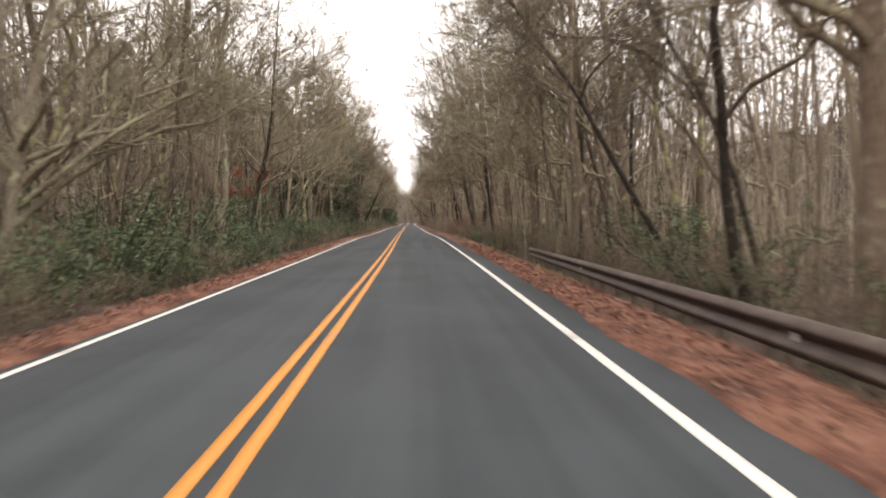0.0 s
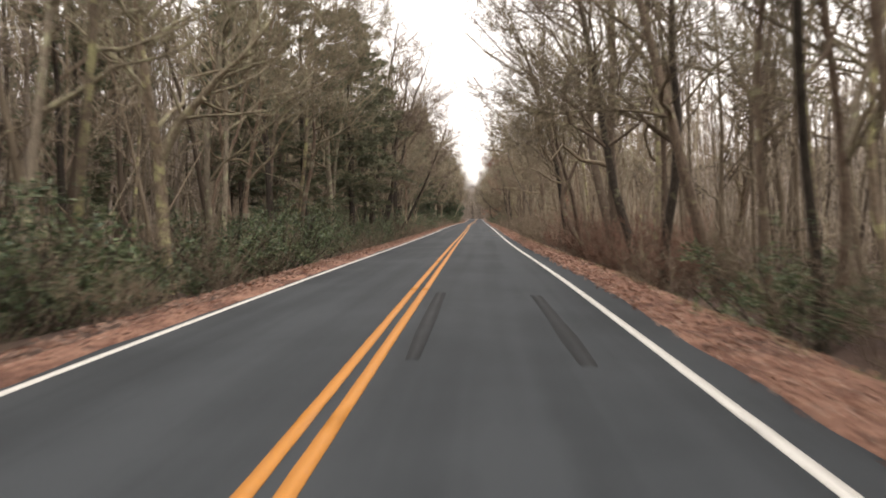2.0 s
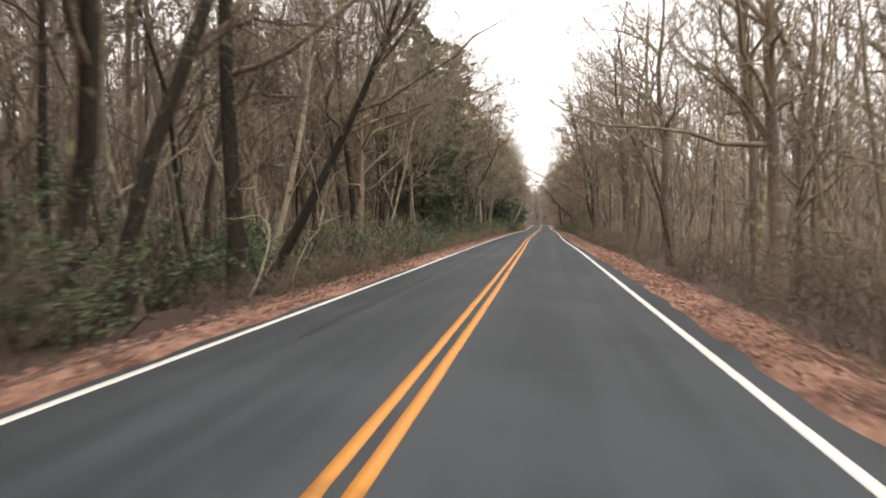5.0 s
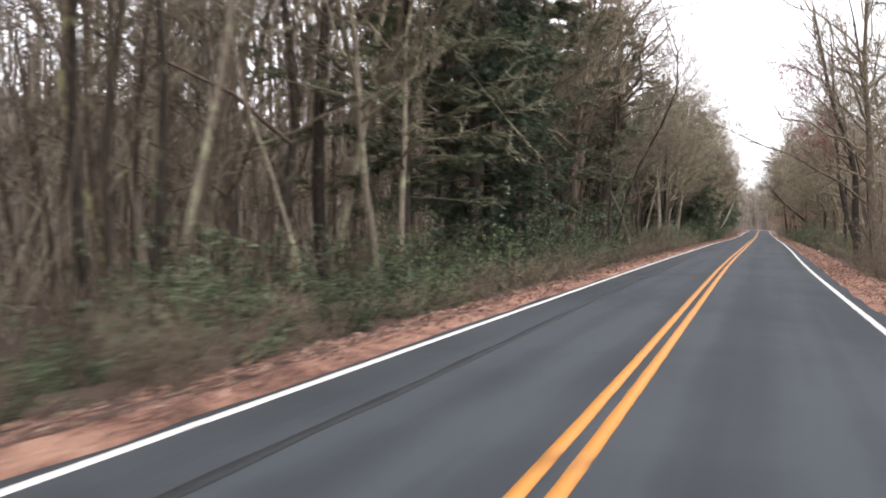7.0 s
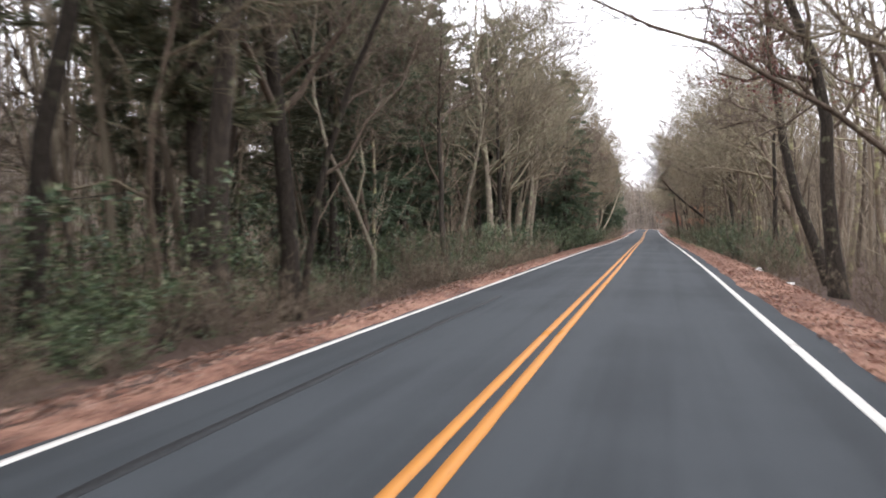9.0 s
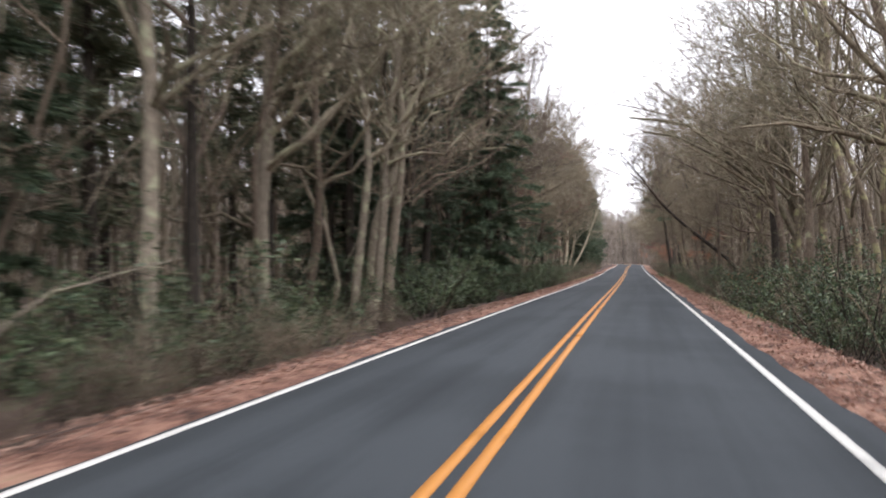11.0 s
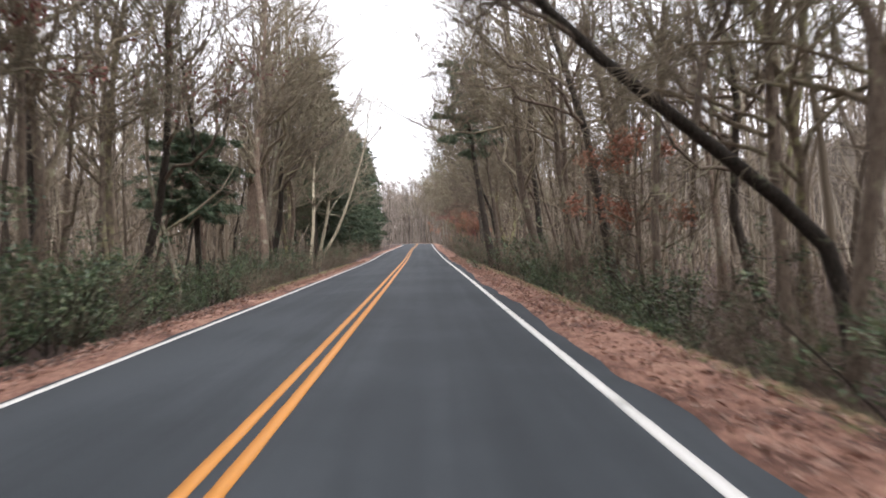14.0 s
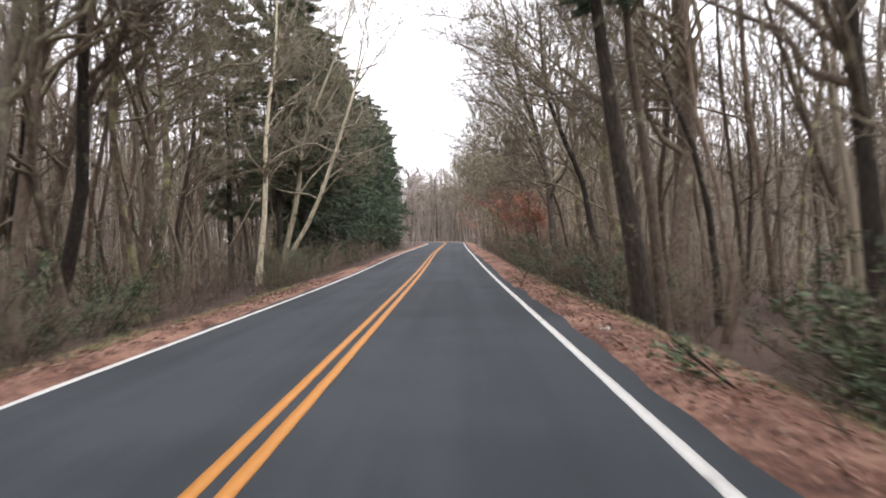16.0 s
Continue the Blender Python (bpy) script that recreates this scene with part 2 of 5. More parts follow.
def mesh_of(name, verts, faces, mat, smooth=True):
    """A mesh from an array of vertices and arrays of faces with three or four corners."""
    me = bpy.data.meshes.new(name)
    verts = np.asarray(verts, np.float32).reshape(-1, 3)
    faces = [np.asarray(f, np.int32) for f in faces if len(f)]
    loops = np.concatenate([f.ravel() for f in faces])
    sizes = np.concatenate([np.full(len(f), f.shape[1], np.int32) for f in faces])
    starts = np.concatenate([[0], np.cumsum(sizes)[:-1]]).astype(np.int32)
    me.vertices.add(len(verts))
    me.vertices.foreach_set("co", verts.ravel())
    me.loops.add(len(loops))
    me.loops.foreach_set("vertex_index", loops)
    me.polygons.add(len(sizes))
    me.polygons.foreach_set("loop_start", starts)
    me.update(calc_edges=True)
    me.polygons.foreach_set("use_smooth", np.full(len(sizes), smooth))
    me.materials.append(mat)
    me.validate()
    return me


def child(name, me, parent, label=""):
    ob = new(name, me)
    ob.parent = parent
    return tagged(ob, label)


def strip(name, xs, ys, zs, mat, solid=0.0):
    """A sheet along the road: xs[i][j] beside the middle line, at ys[i], lifted by zs[i][j] above the ground."""
    xs, zs = np.asarray(xs, float), np.asarray(zs, float)
    ys = np.asarray(ys, float)
    n, k = xs.shape
    Y = np.repeat(ys[:, None], k, 1)
    v = np.stack([road_x(ys)[:, None] + xs, Y, zs], 2)
    i = np.arange(n - 1)[:, None] * k + np.arange(k - 1)[None]
    q = np.stack([i, i + 1, i + k + 1, i + k], 2).reshape(-1, 4)
    return mesh_of(name, v, [q], mat)


def norm(v):
    return v / np.maximum(np.linalg.norm(v, axis=-1, keepdims=True), 1e-9)


def tubes(paths, radii, sides):
    """Tapered tubes along paths of shape (count, points, 3)."""
    n, p, _ = paths.shape
    t = norm(np.gradient(paths, axis=1))
    ref = np.where(np.abs(t[:, :1, 2:3]) > 0.8, np.array([1.0, 0, 0]), np.array([0, 0, 1.0]))
    a = norm(np.cross(t, np.broadcast_to(ref, t.shape)))
    b = np.cross(t, a)
    th = np.arange(sides) * 2 * np.pi / sides
    ring = a[:, :, None] * np.cos(th)[:, None] + b[:, :, None] * np.sin(th)[:, None]
    v = paths[:, :, None] + ring * radii[:, :, None, None]
    base = (np.arange(n) * p * sides)[:, None, None] + (np.arange(p - 1) * sides)[None, :, None]
    k = np.arange(sides)[None, None]
    k2 = (k + 1) % sides
    q = np.stack([base + k, base + k2, base + sides + k2, base + sides + k], 3).reshape(-1, 4)
    return v.reshape(-1, 3), q


def spikes(start, way, length, radius, rng):
    """Thin three-sided points: twigs and needles."""
    n = len(start)
    t = norm(way)
    a = norm(np.cross(t, rng.normal(size=(n, 3))))
    b = np.cross(t, a)
    r = np.broadcast_to(np.asarray(radius, float), (n,))[:, None]
    L = np.broadcast_to(np.asarray(length, float), (n,))[:, None]
    c = [start + r * (a * math.cos(x) + b * math.sin(x)) for x in (0, 2.094, 4.189)]
    v = np.stack(c + [start + t * L], 1).reshape(-1, 3)
    i = np.arange(n)[:, None] * 4
    f = np.concatenate([i + np.array([[0, 1, 3]]), i + np.array([[1, 2, 3]]), i + np.array([[2, 0, 3]])])
    return v, f


def blades(pos, way, length, width, rng, fold=0.35):
    """Leaves: two triangles folded along the middle rib."""
    n = len(pos)
    t = norm(way)
    a = norm(np.cross(t, rng.normal(size=(n, 3))))
    b = np.cross(t, a)
    L = np.broadcast_to(np.asarray(length, float), (n,))[:, None]
    W = np.broadcast_to(np.asarray(width, float), (n,))[:, None]
    v = np.stack([pos, pos + t * L * 0.5 + a * W * 0.5 + b * W * fold, pos + t * L, pos + t * L * 0.5 - a * W * 0.5 + b * W * fold], 1).reshape(-1, 3)
    i = np.arange(n)[:, None] * 4
    return v, np.concatenate([i + np.array([[0, 1, 2]]), i + np.array([[0, 2, 3]])])


def on_paths(paths, pick, u):
    """Places and directions at the fractions u along the picked paths."""
    p = paths.shape[1]
    x = u * (p - 1)
    i = np.minimum(x.astype(int), p - 2)
    f = (x - i)[:, None]
    a, b = paths[pick, i], paths[pick, i + 1]
    return a + (b - a) * f, norm(b - a)


def grow(start, way, length, points, rng, wobble=0.12, rise=0.0):
    """Crooked branches from start points."""
    n = len(start)
    u = np.linspace(0, 1, points)[None, :, None]
    kink = np.cumsum(rng.normal(size=(n, points, 3)) * wobble, 1)
    kink -= kink[:, :1]
    up = np.array([0, 0, 1.0])
    return start[:, None] + length[:, None, None] * (way[:, None] * u + up * rise * u ** 2 + kink * u ** 0.7 * 0.5)


def taper(r0, points, end=0.25):
    return r0[:, None] * np.linspace(1, end, points)[None]


def join(groups):
    vs, quads, tris, o = [], [], [], 0
    for v, f in groups:
        vs.append(v)
        (quads if f.shape[1] == 4 else tris).append(f + o)
        o += len(v)
    faces = []
    if quads:
        faces.append(np.concatenate(quads))
    if tris:
        faces.append(np.concatenate(tris))
    return np.concatenate(vs), faces


def trunk_path(height, lean, rng, points=10, bend=0.5, wobble=0.05, along=0.0, bow=()):
    """A trunk's middle line; bow: rows of share of the height and metres to the side, in place of an even lean."""
    u = np.linspace(0, 1, points)
    x = np.interp(u, *np.array(bow).T) if bow else lean * height * (u - bend * 0.35 * u ** 2)
    kx, ky = np.cumsum(rng.normal(size=points)) * wobble * height / 12, np.cumsum(rng.normal(size=points)) * wobble * height / 12
    ease = np.array([0.25, 0.5, 0.25])
    kx = np.convolve(np.concatenate([kx[:1], kx, kx[-1:]]), ease, "valid")
    ky = np.convolve(np.concatenate([ky[:1], ky, ky[-1:]]), ease, "valid")
    return np.stack([x + kx - kx[0], along * height * u + ky - ky[0], -0.35 + u * (height + 0.35)], 1)


def bare_tree_meshes(name, seed, height, radius, lean=0.0, material="bare", fork=False, limbs=(), detail=1.0, first=0.26, spread=1.0, toward=1.0, crooked=0.15, bow=()):
    """Trunk and leafless branches of a tree; limbs: rows of start height, reach to the side, along the road and up, then droop and thickness."""
    rng = np.random.default_rng(seed)
    P = 14 if bow else 10
    main = trunk_path(height, lean, rng, P, wobble=crooked, bow=bow)[None]
    tr = taper(np.array([radius]), P, 0.14)
    tr[:, 0] *= 1.35
    stems, stem_r = [main], [tr]
    if fork:
        s, d = on_paths(main, np.array([0]), np.array([0.27]))
        side = np.array([[0.42 * (1 if lean <= 0.1 else -1), rng.normal() * 0.2, 1.0]])
        f = grow(s, norm(side), np.array([height * 0.62]), P, rng, 0.03, 0.1)
        stems.append(f)
        stem_r.append(taper(np.array([radius * 0.72]), P, 0.14))
    stems, stem_r = np.concatenate(stems), np.concatenate(stem_r)
    groups_t = [tubes(stems, stem_r, 8)]
    up = np.array([0, 0, 1.0])
    # main limbs
    n = int(15 * detail) * len(stems)
    pick = rng.integers(0, len(stems), n)
    u = first + (0.97 - first) * rng.random(n) ** 0.9
    s, d = on_paths(stems, pick, u)
    az = rng.random(n) * 6.283
    out = np.stack([np.cos(az), np.sin(az), np.zeros(n)], 1)
    out[:, 0] += 0.35 * toward
    way = norm(out * spread + up * rng.uniform(0.35, 1.6, n)[:, None])
    L = np.minimum(height * (0.40 - 0.22 * (u - first)) * rng.uniform(0.55, 1.15, n) * (1 + 0.3 * toward * way[:, 0]), 5.4)
    r = radius * (1.05 - u) * 0.48 + 0.013
    P1 = 7
    l1 = grow(s, way, L, P1, rng, 0.21, 0.22)
    r1 = taper(r, P1, 0.22)
    if limbs:
        big, thick = [], []
        for z, dx, dy, dz, *more in limbs:
            droop = more[0] if more else 0.0
            thick.append(more[1] if len(more) > 1 else 0.4)
            st, _ = on_paths(stems, np.array([0]), np.array([min(0.95, (z + 0.35) / (height + 0.35))]))
            uu = np.linspace(0, 1, P1)[:, None]
            b = st + np.array([[dx, dy, 0.0]]) * uu + np.array([[0, 0, dz]]) * (uu ** 0.7) - np.array([[0, 0, droop]]) * uu ** 2.4
            b = b + np.cumsum(rng.normal(size=(P1, 3)) * 0.2, 0) * uu ** 0.7
            big.append(b)
        big = np.stack(big)
        l1 = np.concatenate([l1, big])
        r1 = np.concatenate([r1, taper(radius * np.array(thick), P1, 0.25)])
    groups_b = [tubes(l1, r1, 5)]
    # second order
    n2 = int(len(l1) * 7 * min(detail, 1.15))
    pick = rng.integers(0, len(l1), n2)
    if limbs:
        pick[: 16 * len(limbs)] = len(l1) - len(limbs) + np.arange(16 * len(limbs)) % len(limbs)
    u = rng.uniform(0.18, 1.0, n2)
    s, d = on_paths(l1, pick, u)
    way = norm(d * 0.8 + rng.normal(size=(n2, 3)) * 0.62 + up * 0.25)
    LL = np.linalg.norm(l1[:, -1] - l1[:, 0], axis=1)
    L = np.clip(LL[pick] * rng.uniform(0.22, 0.6, n2) * (1.15 - 0.5 * u), 0.4, 2.6)
    r = np.maximum(r1[pick, 0] * 0.42 * (1.1 - u), 0.011)
    l2 = grow(s, way, L, 4, rng, 0.19, 0.1)
    r2 = taper(r, 4, 0.35)
    groups_b.append(tubes(l2, r2, 3))
    # third order
    n3 = int(n2 * 2.6)
    pick = rng.integers(0, n2, n3)
    u = rng.uniform(0.15, 1.0, n3)
    s, d = on_paths(l2, pick, u)
    way = norm(d * 0.8 + rng.normal(size=(n3, 3)) * 0.6 + up * 0.15)
    L = rng.uniform(0.4, 1.3, n3)
    l3 = grow(s, way, L, 2, rng, 0.0, 0.0)
    groups_b.append(tubes(l3, taper(np.full(n3, 0.0105), 2, 0.6), 3))
    # twigs
    n4 = int(n3 * 3.8)
    pick = rng.integers(0, n3, n4)
    s, d = on_paths(l3, pick, rng.uniform(0.1, 1.0, n4))
    way = norm(d * 0.7 + rng.normal(size=(n4, 3)) * 0.6)
    groups_b.append(spikes(s, way, rng.uniform(0.35, 1.2, n4), 0.0095, rng))
    tv, tf = join(groups_t)
    bv, bf = join(groups_b)
    return mesh_of(name + "_trunk", tv, tf, BARK[material]), mesh_of(name + "_branches", bv, bf, {"dark": BARK["bare"], "birch": BARK["light"], "light": PALE_TWIG, "moss": PALE_TWIG}.get(material, TWIG)), l2


LABELS = {
    "bare": "leafless deciduous tree with grey-brown bark beside the road",
    "dark": "leafless tree with dark, nearly black bark at the forest edge",
    "light": "slim leafless tree with pale grey bark at the forest edge",
    "moss": "leafless tree with greenish lichen on its bark",
    "brown": "leafless tree with reddish-brown bark at the forest edge",
    "birch": "slanting leafless tree with pale peeling bark",
    "lean": "leafless tree that leans over towards the road",
    "fork": "leafless tree with a forked trunk at the forest edge",
    "limb": "leafless tree with long low limbs reaching to the road",
}


def bare_tree(x, y, seed, height, radius, lean=0.0, kind="bare", limbs=(), detail=1.0, first=0.26, spread=1.0, leaves=None, label="", toward=None, crooked=None, bow=()):
    mat = kind if kind in BARK else {"lean": "dark", "fork": "bare", "limb": "light"}[kind]
    t, b, l2 = bare_tree_meshes("bare_tree", seed, height, radius, lean, mat, kind == "fork", limbs, detail, first, spread, -math.copysign(1.0, x) if toward is None else toward, crooked or (0.36 if kind in ("moss", "lean", "fork") else 0.22), bow)
    root = tagged(new("bare_tree"), label or LABELS[kind], "tree", "trees along the road")
    root.location = at(x, y)
    child("trunk", t, root)
    child("crown", b, root)
    if leaves:
        mat, count, z0, z1, *within = leaves
        rng = np.random.default_rng(seed + 5)
        mid = l2[:, 1:].reshape(-1, 3)
        mid = mid[(mid[:, 2] > z0) & (mid[:, 2] < z1) & (np.hypot(mid[:, 0], mid[:, 1]) < (within or [9.0])[0])]
        if len(mid):
            c = mid[rng.integers(0, len(mid), count)] + rng.normal(size=(count, 3)) * 0.16
            way = rng.normal(size=(count, 3)) + np.array([0, 0, -0.6])
            v, f = blades(c, way, rng.uniform(0.10, 0.19, count), rng.uniform(0.06, 0.10, count), rng)
            child("foliage", mesh_of("withered_leaves", v, [f], mat), root, "clusters of withered leaves")
    return root


def evergreen_meshes(name, seed, height, radius, reach, start, mat, count, droop=0.15, tuft=0.3, taper_top=1.0, full=1.0):
    """Trunk, boughs and needle sprays of a conifer."""
    rng = np.random.default_rng(seed)
    P = 9
    main = trunk_path(height, 0.0, rng, P, wobble=0.02)[None]
    tv, tf = join([tubes(main, taper(np.array([radius]), P, 0.08), 8)])
    n = int(height * 6 * full)
    u = start + (0.99 - start) * (np.arange(n) + rng.random(n)) / n
    s, d = on_paths(main, np.zeros(n, int), u)
    az = np.arange(n) * 2.4 + rng.normal(size=n) * 0.5
    out = np.stack([np.cos(az), np.sin(az), np.zeros(n)], 1)
    h = (u - start) / (1 - start)
    L = reach * (0.25 + 0.75 * (1 - h) ** taper_top) * rng.uniform(0.35, 1.15, n) * np.clip(h * 6, 0.5, 1)
    way = norm(out + np.array([0, 0, 1]) * rng.uniform(-0.15, 0.35, n)[:, None])
    l1 = grow(s, way, L, 4, rng, 0.05, -droop)
    gb = [tubes(l1, taper(np.full(n, 0.022) * (1.3 - h), 4, 0.3), 3)]
    n2 = n * 5
    pick = rng.integers(0, n, n2)
    s, d = on_paths(l1, pick, rng.uniform(0.25, 1, n2))
    way2 = norm(d + rng.normal(size=(n2, 3)) * np.array([0.6, 0.6, 0.2]))
    l2 = grow(s, way2, np.clip(L[pick] * 0.33, 0.2, 0.9), 2, rng, 0.0, -0.05)
    gb.append(tubes(l2, taper(np.full(n2, 0.009), 2, 0.5), 3))
    pick = rng.integers(0, n2, count)
    s, d = on_paths(l2, pick, rng.uniform(0.1, 1.0, count))
    s = s + rng.normal(size=(count, 3)) * 0.05
    nw = norm(d + rng.normal(size=(count, 3)) * np.array([0.55, 0.55, 0.28]))
    nv, nf = blades(s, nw, rng.uniform(0.6, 1.3, count) * tuft, rng.uniform(0.09, 0.17, count) * tuft, rng, 0.3)
    bv, bf = join(gb)
    return mesh_of(name + "_trunk", tv, tf, BARK["dark"]), mesh_of(name + "_boughs", bv, bf, TWIG), mesh_of(name + "_needles", nv, [nf], mat)


def evergreen(name, label, meshes):
    root = tagged(new(name), label, "tree", "evergreens along the road")
    for part_name, me in zip(("trunk", "framework", "foliage"), meshes):
        child(part_name, me, root)
    return root


def shrub_meshes(seed, width, height, count, mat, leaf=0.12):
    """Many thin stems and a thick, uneven cover of leaves."""
    rng = np.random.default_rng(seed)
    n = 18
    az = rng.random(n) * 6.283
    foot = np.stack([np.cos(az), np.sin(az), np.zeros(n)], 1) * rng.random(n)[:, None] * width * 0.22
    way = norm(np.stack([np.cos(az), np.sin(az), rng.uniform(0.7, 2.6, n)], 1) + rng.normal(size=(n, 3)) * 0.2)
    foot[:, 2] = -0.2
    L = height * rng.uniform(0.55, 1.15, n)
    l1 = grow(foot, way, L, 5, rng, 0.07, 0.05)
    g = [tubes(l1, taper(np.full(n, 0.022), 5, 0.35), 3)]
    n2 = n * 5
    pick = rng.integers(0, n, n2)
    s, d = on_paths(l1, pick, rng.uniform(0.25, 1, n2))
    way = norm(d + rng.normal(size=(n2, 3)) * 0.8)
    l2 = grow(s, way, rng.uniform(0.25, 0.75, n2) * width * 0.3, 2, rng, 0.0, 0.05)
    g.append(tubes(l2, taper(np.full(n2, 0.008), 2, 0.5), 3))
    pick = rng.integers(0, n2, count)
    u = rng.uniform(0.3, 1.05, count)
    s, d = on_paths(l2, pick, np.minimum(u, 1))
    s = s + rng.normal(size=(count, 3)) * 0.07
    way = norm(d * 0.5 + rng.normal(size=(count, 3)) * 0.7)
    v, f = blades(s, way, rng.uniform(0.7, 1.25, count) * leaf, rng.uniform(0.36, 0.5, count) * leaf, rng, 0.15)
    sv, sf = join(g)
    return mesh_of("stems", sv, sf, BARK["dark"]), mesh_of("leaves", v, [f], mat)


def brush_mesh(seed, width, height, count, mat):
    """A leafless thicket of fine stems."""
    rng = np.random.default_rng(seed)
    n = 26
    foot = rng.normal(size=(n, 3)) * np.array([width * 0.3, width * 0.3, 0])
    foot[:, 2] = -0.15
    way = norm(rng.normal(size=(n, 3)) * np.array([0.4, 0.4, 0.1]) + np.array([0, 0, 1.0]))
    l1 = grow(foot, way, height * rng.uniform(0.5, 1.15, n), 3, rng, 0.09, 0.0)
    g = [tubes(l1, taper(np.full(n, 0.011), 3, 0.4), 3)]
    n2 = n * 3
    pick = rng.integers(0, n, n2)
    s, d = on_paths(l1, pick, rng.uniform(0.2, 1, n2))
    l2 = grow(s, norm(d + rng.normal(size=(n2, 3)) * 0.6), rng.uniform(0.2, 0.8, n2), 2, rng, 0.0, 0.0)
    g.append(tubes(l2, taper(np.full(n2, 0.007), 2, 0.6), 3))
    pick = rng.integers(0, n2, count)
    s, d = on_paths(l2, pick, rng.random(count))
    g.append(spikes(s, norm(d + rng.normal(size=(count, 3)) * 0.7), rng.uniform(0.25, 0.8, count), 0.008, rng))
    v, f = join(g)
    return mesh_of("brush_stems", v, f, mat)


# ---- the ground, the road and its markings ----
ROAD_Y = np.concatenate([np.arange(-60, 440, 2.5), np.arange(440, 761, 8.0)])
gx = np.array([-420, -200, -110, -70, -50, -38, -30, -24, -19, -15, -12.5, -10.5, -9, -8, -7, -6.2, -5.6, -5.1, -4.7, -4.2, -3.7, -3.3, 0,
               3.3, 3.7, 4.2, 4.7, 5.2, 5.6, 6.0, 6.5, 7.0, 7.5, 8.5, 10, 12, 15, 19, 24, 30, 38, 50, 70, 110, 200, 420])
gy = np.concatenate([[-900, -400, -150], ROAD_Y, [850, 1100, 1500, 2200]])
X = np.repeat(gx[None], len(gy), 0)
Z = ground_z(X, np.repeat(gy[:, None], len(gx), 1))
Z[:, (gx > -3.5) & (gx < 3.8)] -= 0.09
tagged(new("ground", strip("ground", X, gy, Z, FLOOR)), "brown forest floor of leaf litter falling away beside the road", "ground", kind="structure")

rx = np.array([-3.56, -3.5, -1.8, 0, 1.8, 3.98, 4.04])
edge = np.random.default_rng(3).normal(size=(len(ROAD_Y), 2)) * 0.015
X = np.repeat(rx[None], len(ROAD_Y), 0)
X[:, 0] += edge[:, 0]
X[:, 1] += edge[:, 0]
X[:, -1] += edge[:, 1]
X[:, -2] += edge[:, 1]
Zr = -CROWN * np.abs(X) + road_z(ROAD_Y)[:, None]
Zr[:, 0] -= 0.08
Zr[:, -1] -= 0.08
tagged(new("road", strip("road", X, ROAD_Y, Zr, ASPHALT)), "dark grey asphalt road with two lanes and a slight crown", "road", kind="structure")


def line(name, x0, x1, mat, label, y0=-60.0, y1=760.0):
    ys = np.unique(np.concatenate([[y0], np.arange(max(y0, -10), min(y1, 345), 0.4), ROAD_Y[(ROAD_Y > y0) & (ROAD_Y < y1)], [y1]]))
    rng = np.random.default_rng(int(abs(x0) * 1000 + y0 + 60))
    wear = rng.uniform(-0.004, 0.003, (2, len(ys)))
    X = np.repeat(np.array([[x0, x0, (x0 + x1) / 2, x1, x1]]), len(ys), 0)
    X[:, 0] -= wear[0]
    X[:, 1] -= wear[0]
    X[:, 3] += wear[1]
    X[:, 4] += wear[1]
    Z = -CROWN * np.abs(X) + road_z(ys)[:, None] + np.array([[0.0, 0.006, 0.007, 0.006, 0.0]])
    return tagged(new(name, strip(name, X, ys, Z, mat)), label, "road marking", kind="structure")


line("edge_line_west", -3.264, -3.134, WHITE, "solid white edge line painted on the asphalt")
line("edge_line_east", 3.116, 3.246, WHITE, "solid white edge line painted on the asphalt")
GAP = 252.2
for x0, x1 in ((-0.176, -0.054), (0.054, 0.176)):
    line("centre_line", x0, x1, YELLOW, "solid yellow centre line of the double pair", y1=GAP)
    line("centre_line", x0, x1, YELLOW, "solid yellow centre line of the double pair", y0=GAP + 0.55)


def soft_noise(rng, n, k):
    """Random wander of about one unit, eased over k steps."""
    w = np.convolve(rng.normal(size=n + 2 * k - 2), np.ones(k) / k, "valid")
    return np.convolve(w, np.ones(k) / k, "valid") * k ** 0.5 * 1.2


def verge(name, side, inner, outer, seed, y0, y1, mat, label):
    """A strip of litter; inner and outer: rows of place along the road and distance from its middle."""
    rng = np.random.default_rng(seed)
    ys = np.arange(y0, y1 + 0.2, 0.4)
    n = len(ys)
    i = np.interp(ys, *np.array(inner).T) + soft_noise(rng, n, 3) * 0.035 + soft_noise(rng, n, 14) * 0.05
    o = np.interp(ys, *np.array(outer).T) + soft_noise(rng, n, 4) * 0.07 + soft_noise(rng, n, 20) * 0.12
    fr = np.array([0, 0.06, 0.18, 0.32, 0.46, 0.6, 0.73, 0.84, 0.94, 1.0])
    X = side * (i[:, None] + (o - i)[:, None] * fr[None])
    lift = np.array([-0.03, 0.025, 0.035, 0.05, 0.06, 0.07, 0.07, 0.06, 0.03, -0.06])
    rough = np.stack([soft_noise(rng, n, 2) for _ in fr], 1) * 0.018 * np.minimum(1, fr * 6)[None]
    Z = ground_z(X, np.repeat(ys[:, None], len(fr), 1)) + lift[None] + rough
    crust = road_z(ys)[:, None] - CROWN * np.abs(X) + 0.014
    Z[:, 1:] = np.where(np.abs(X) < 4.45, np.maximum(Z, crust), Z)[:, 1:]
    if side < 0:
        X, Z = X[:, ::-1], Z[:, ::-1]
    return tagged(new(name, strip(name, X, ys, Z, mat)), label, "verge", kind="structure")


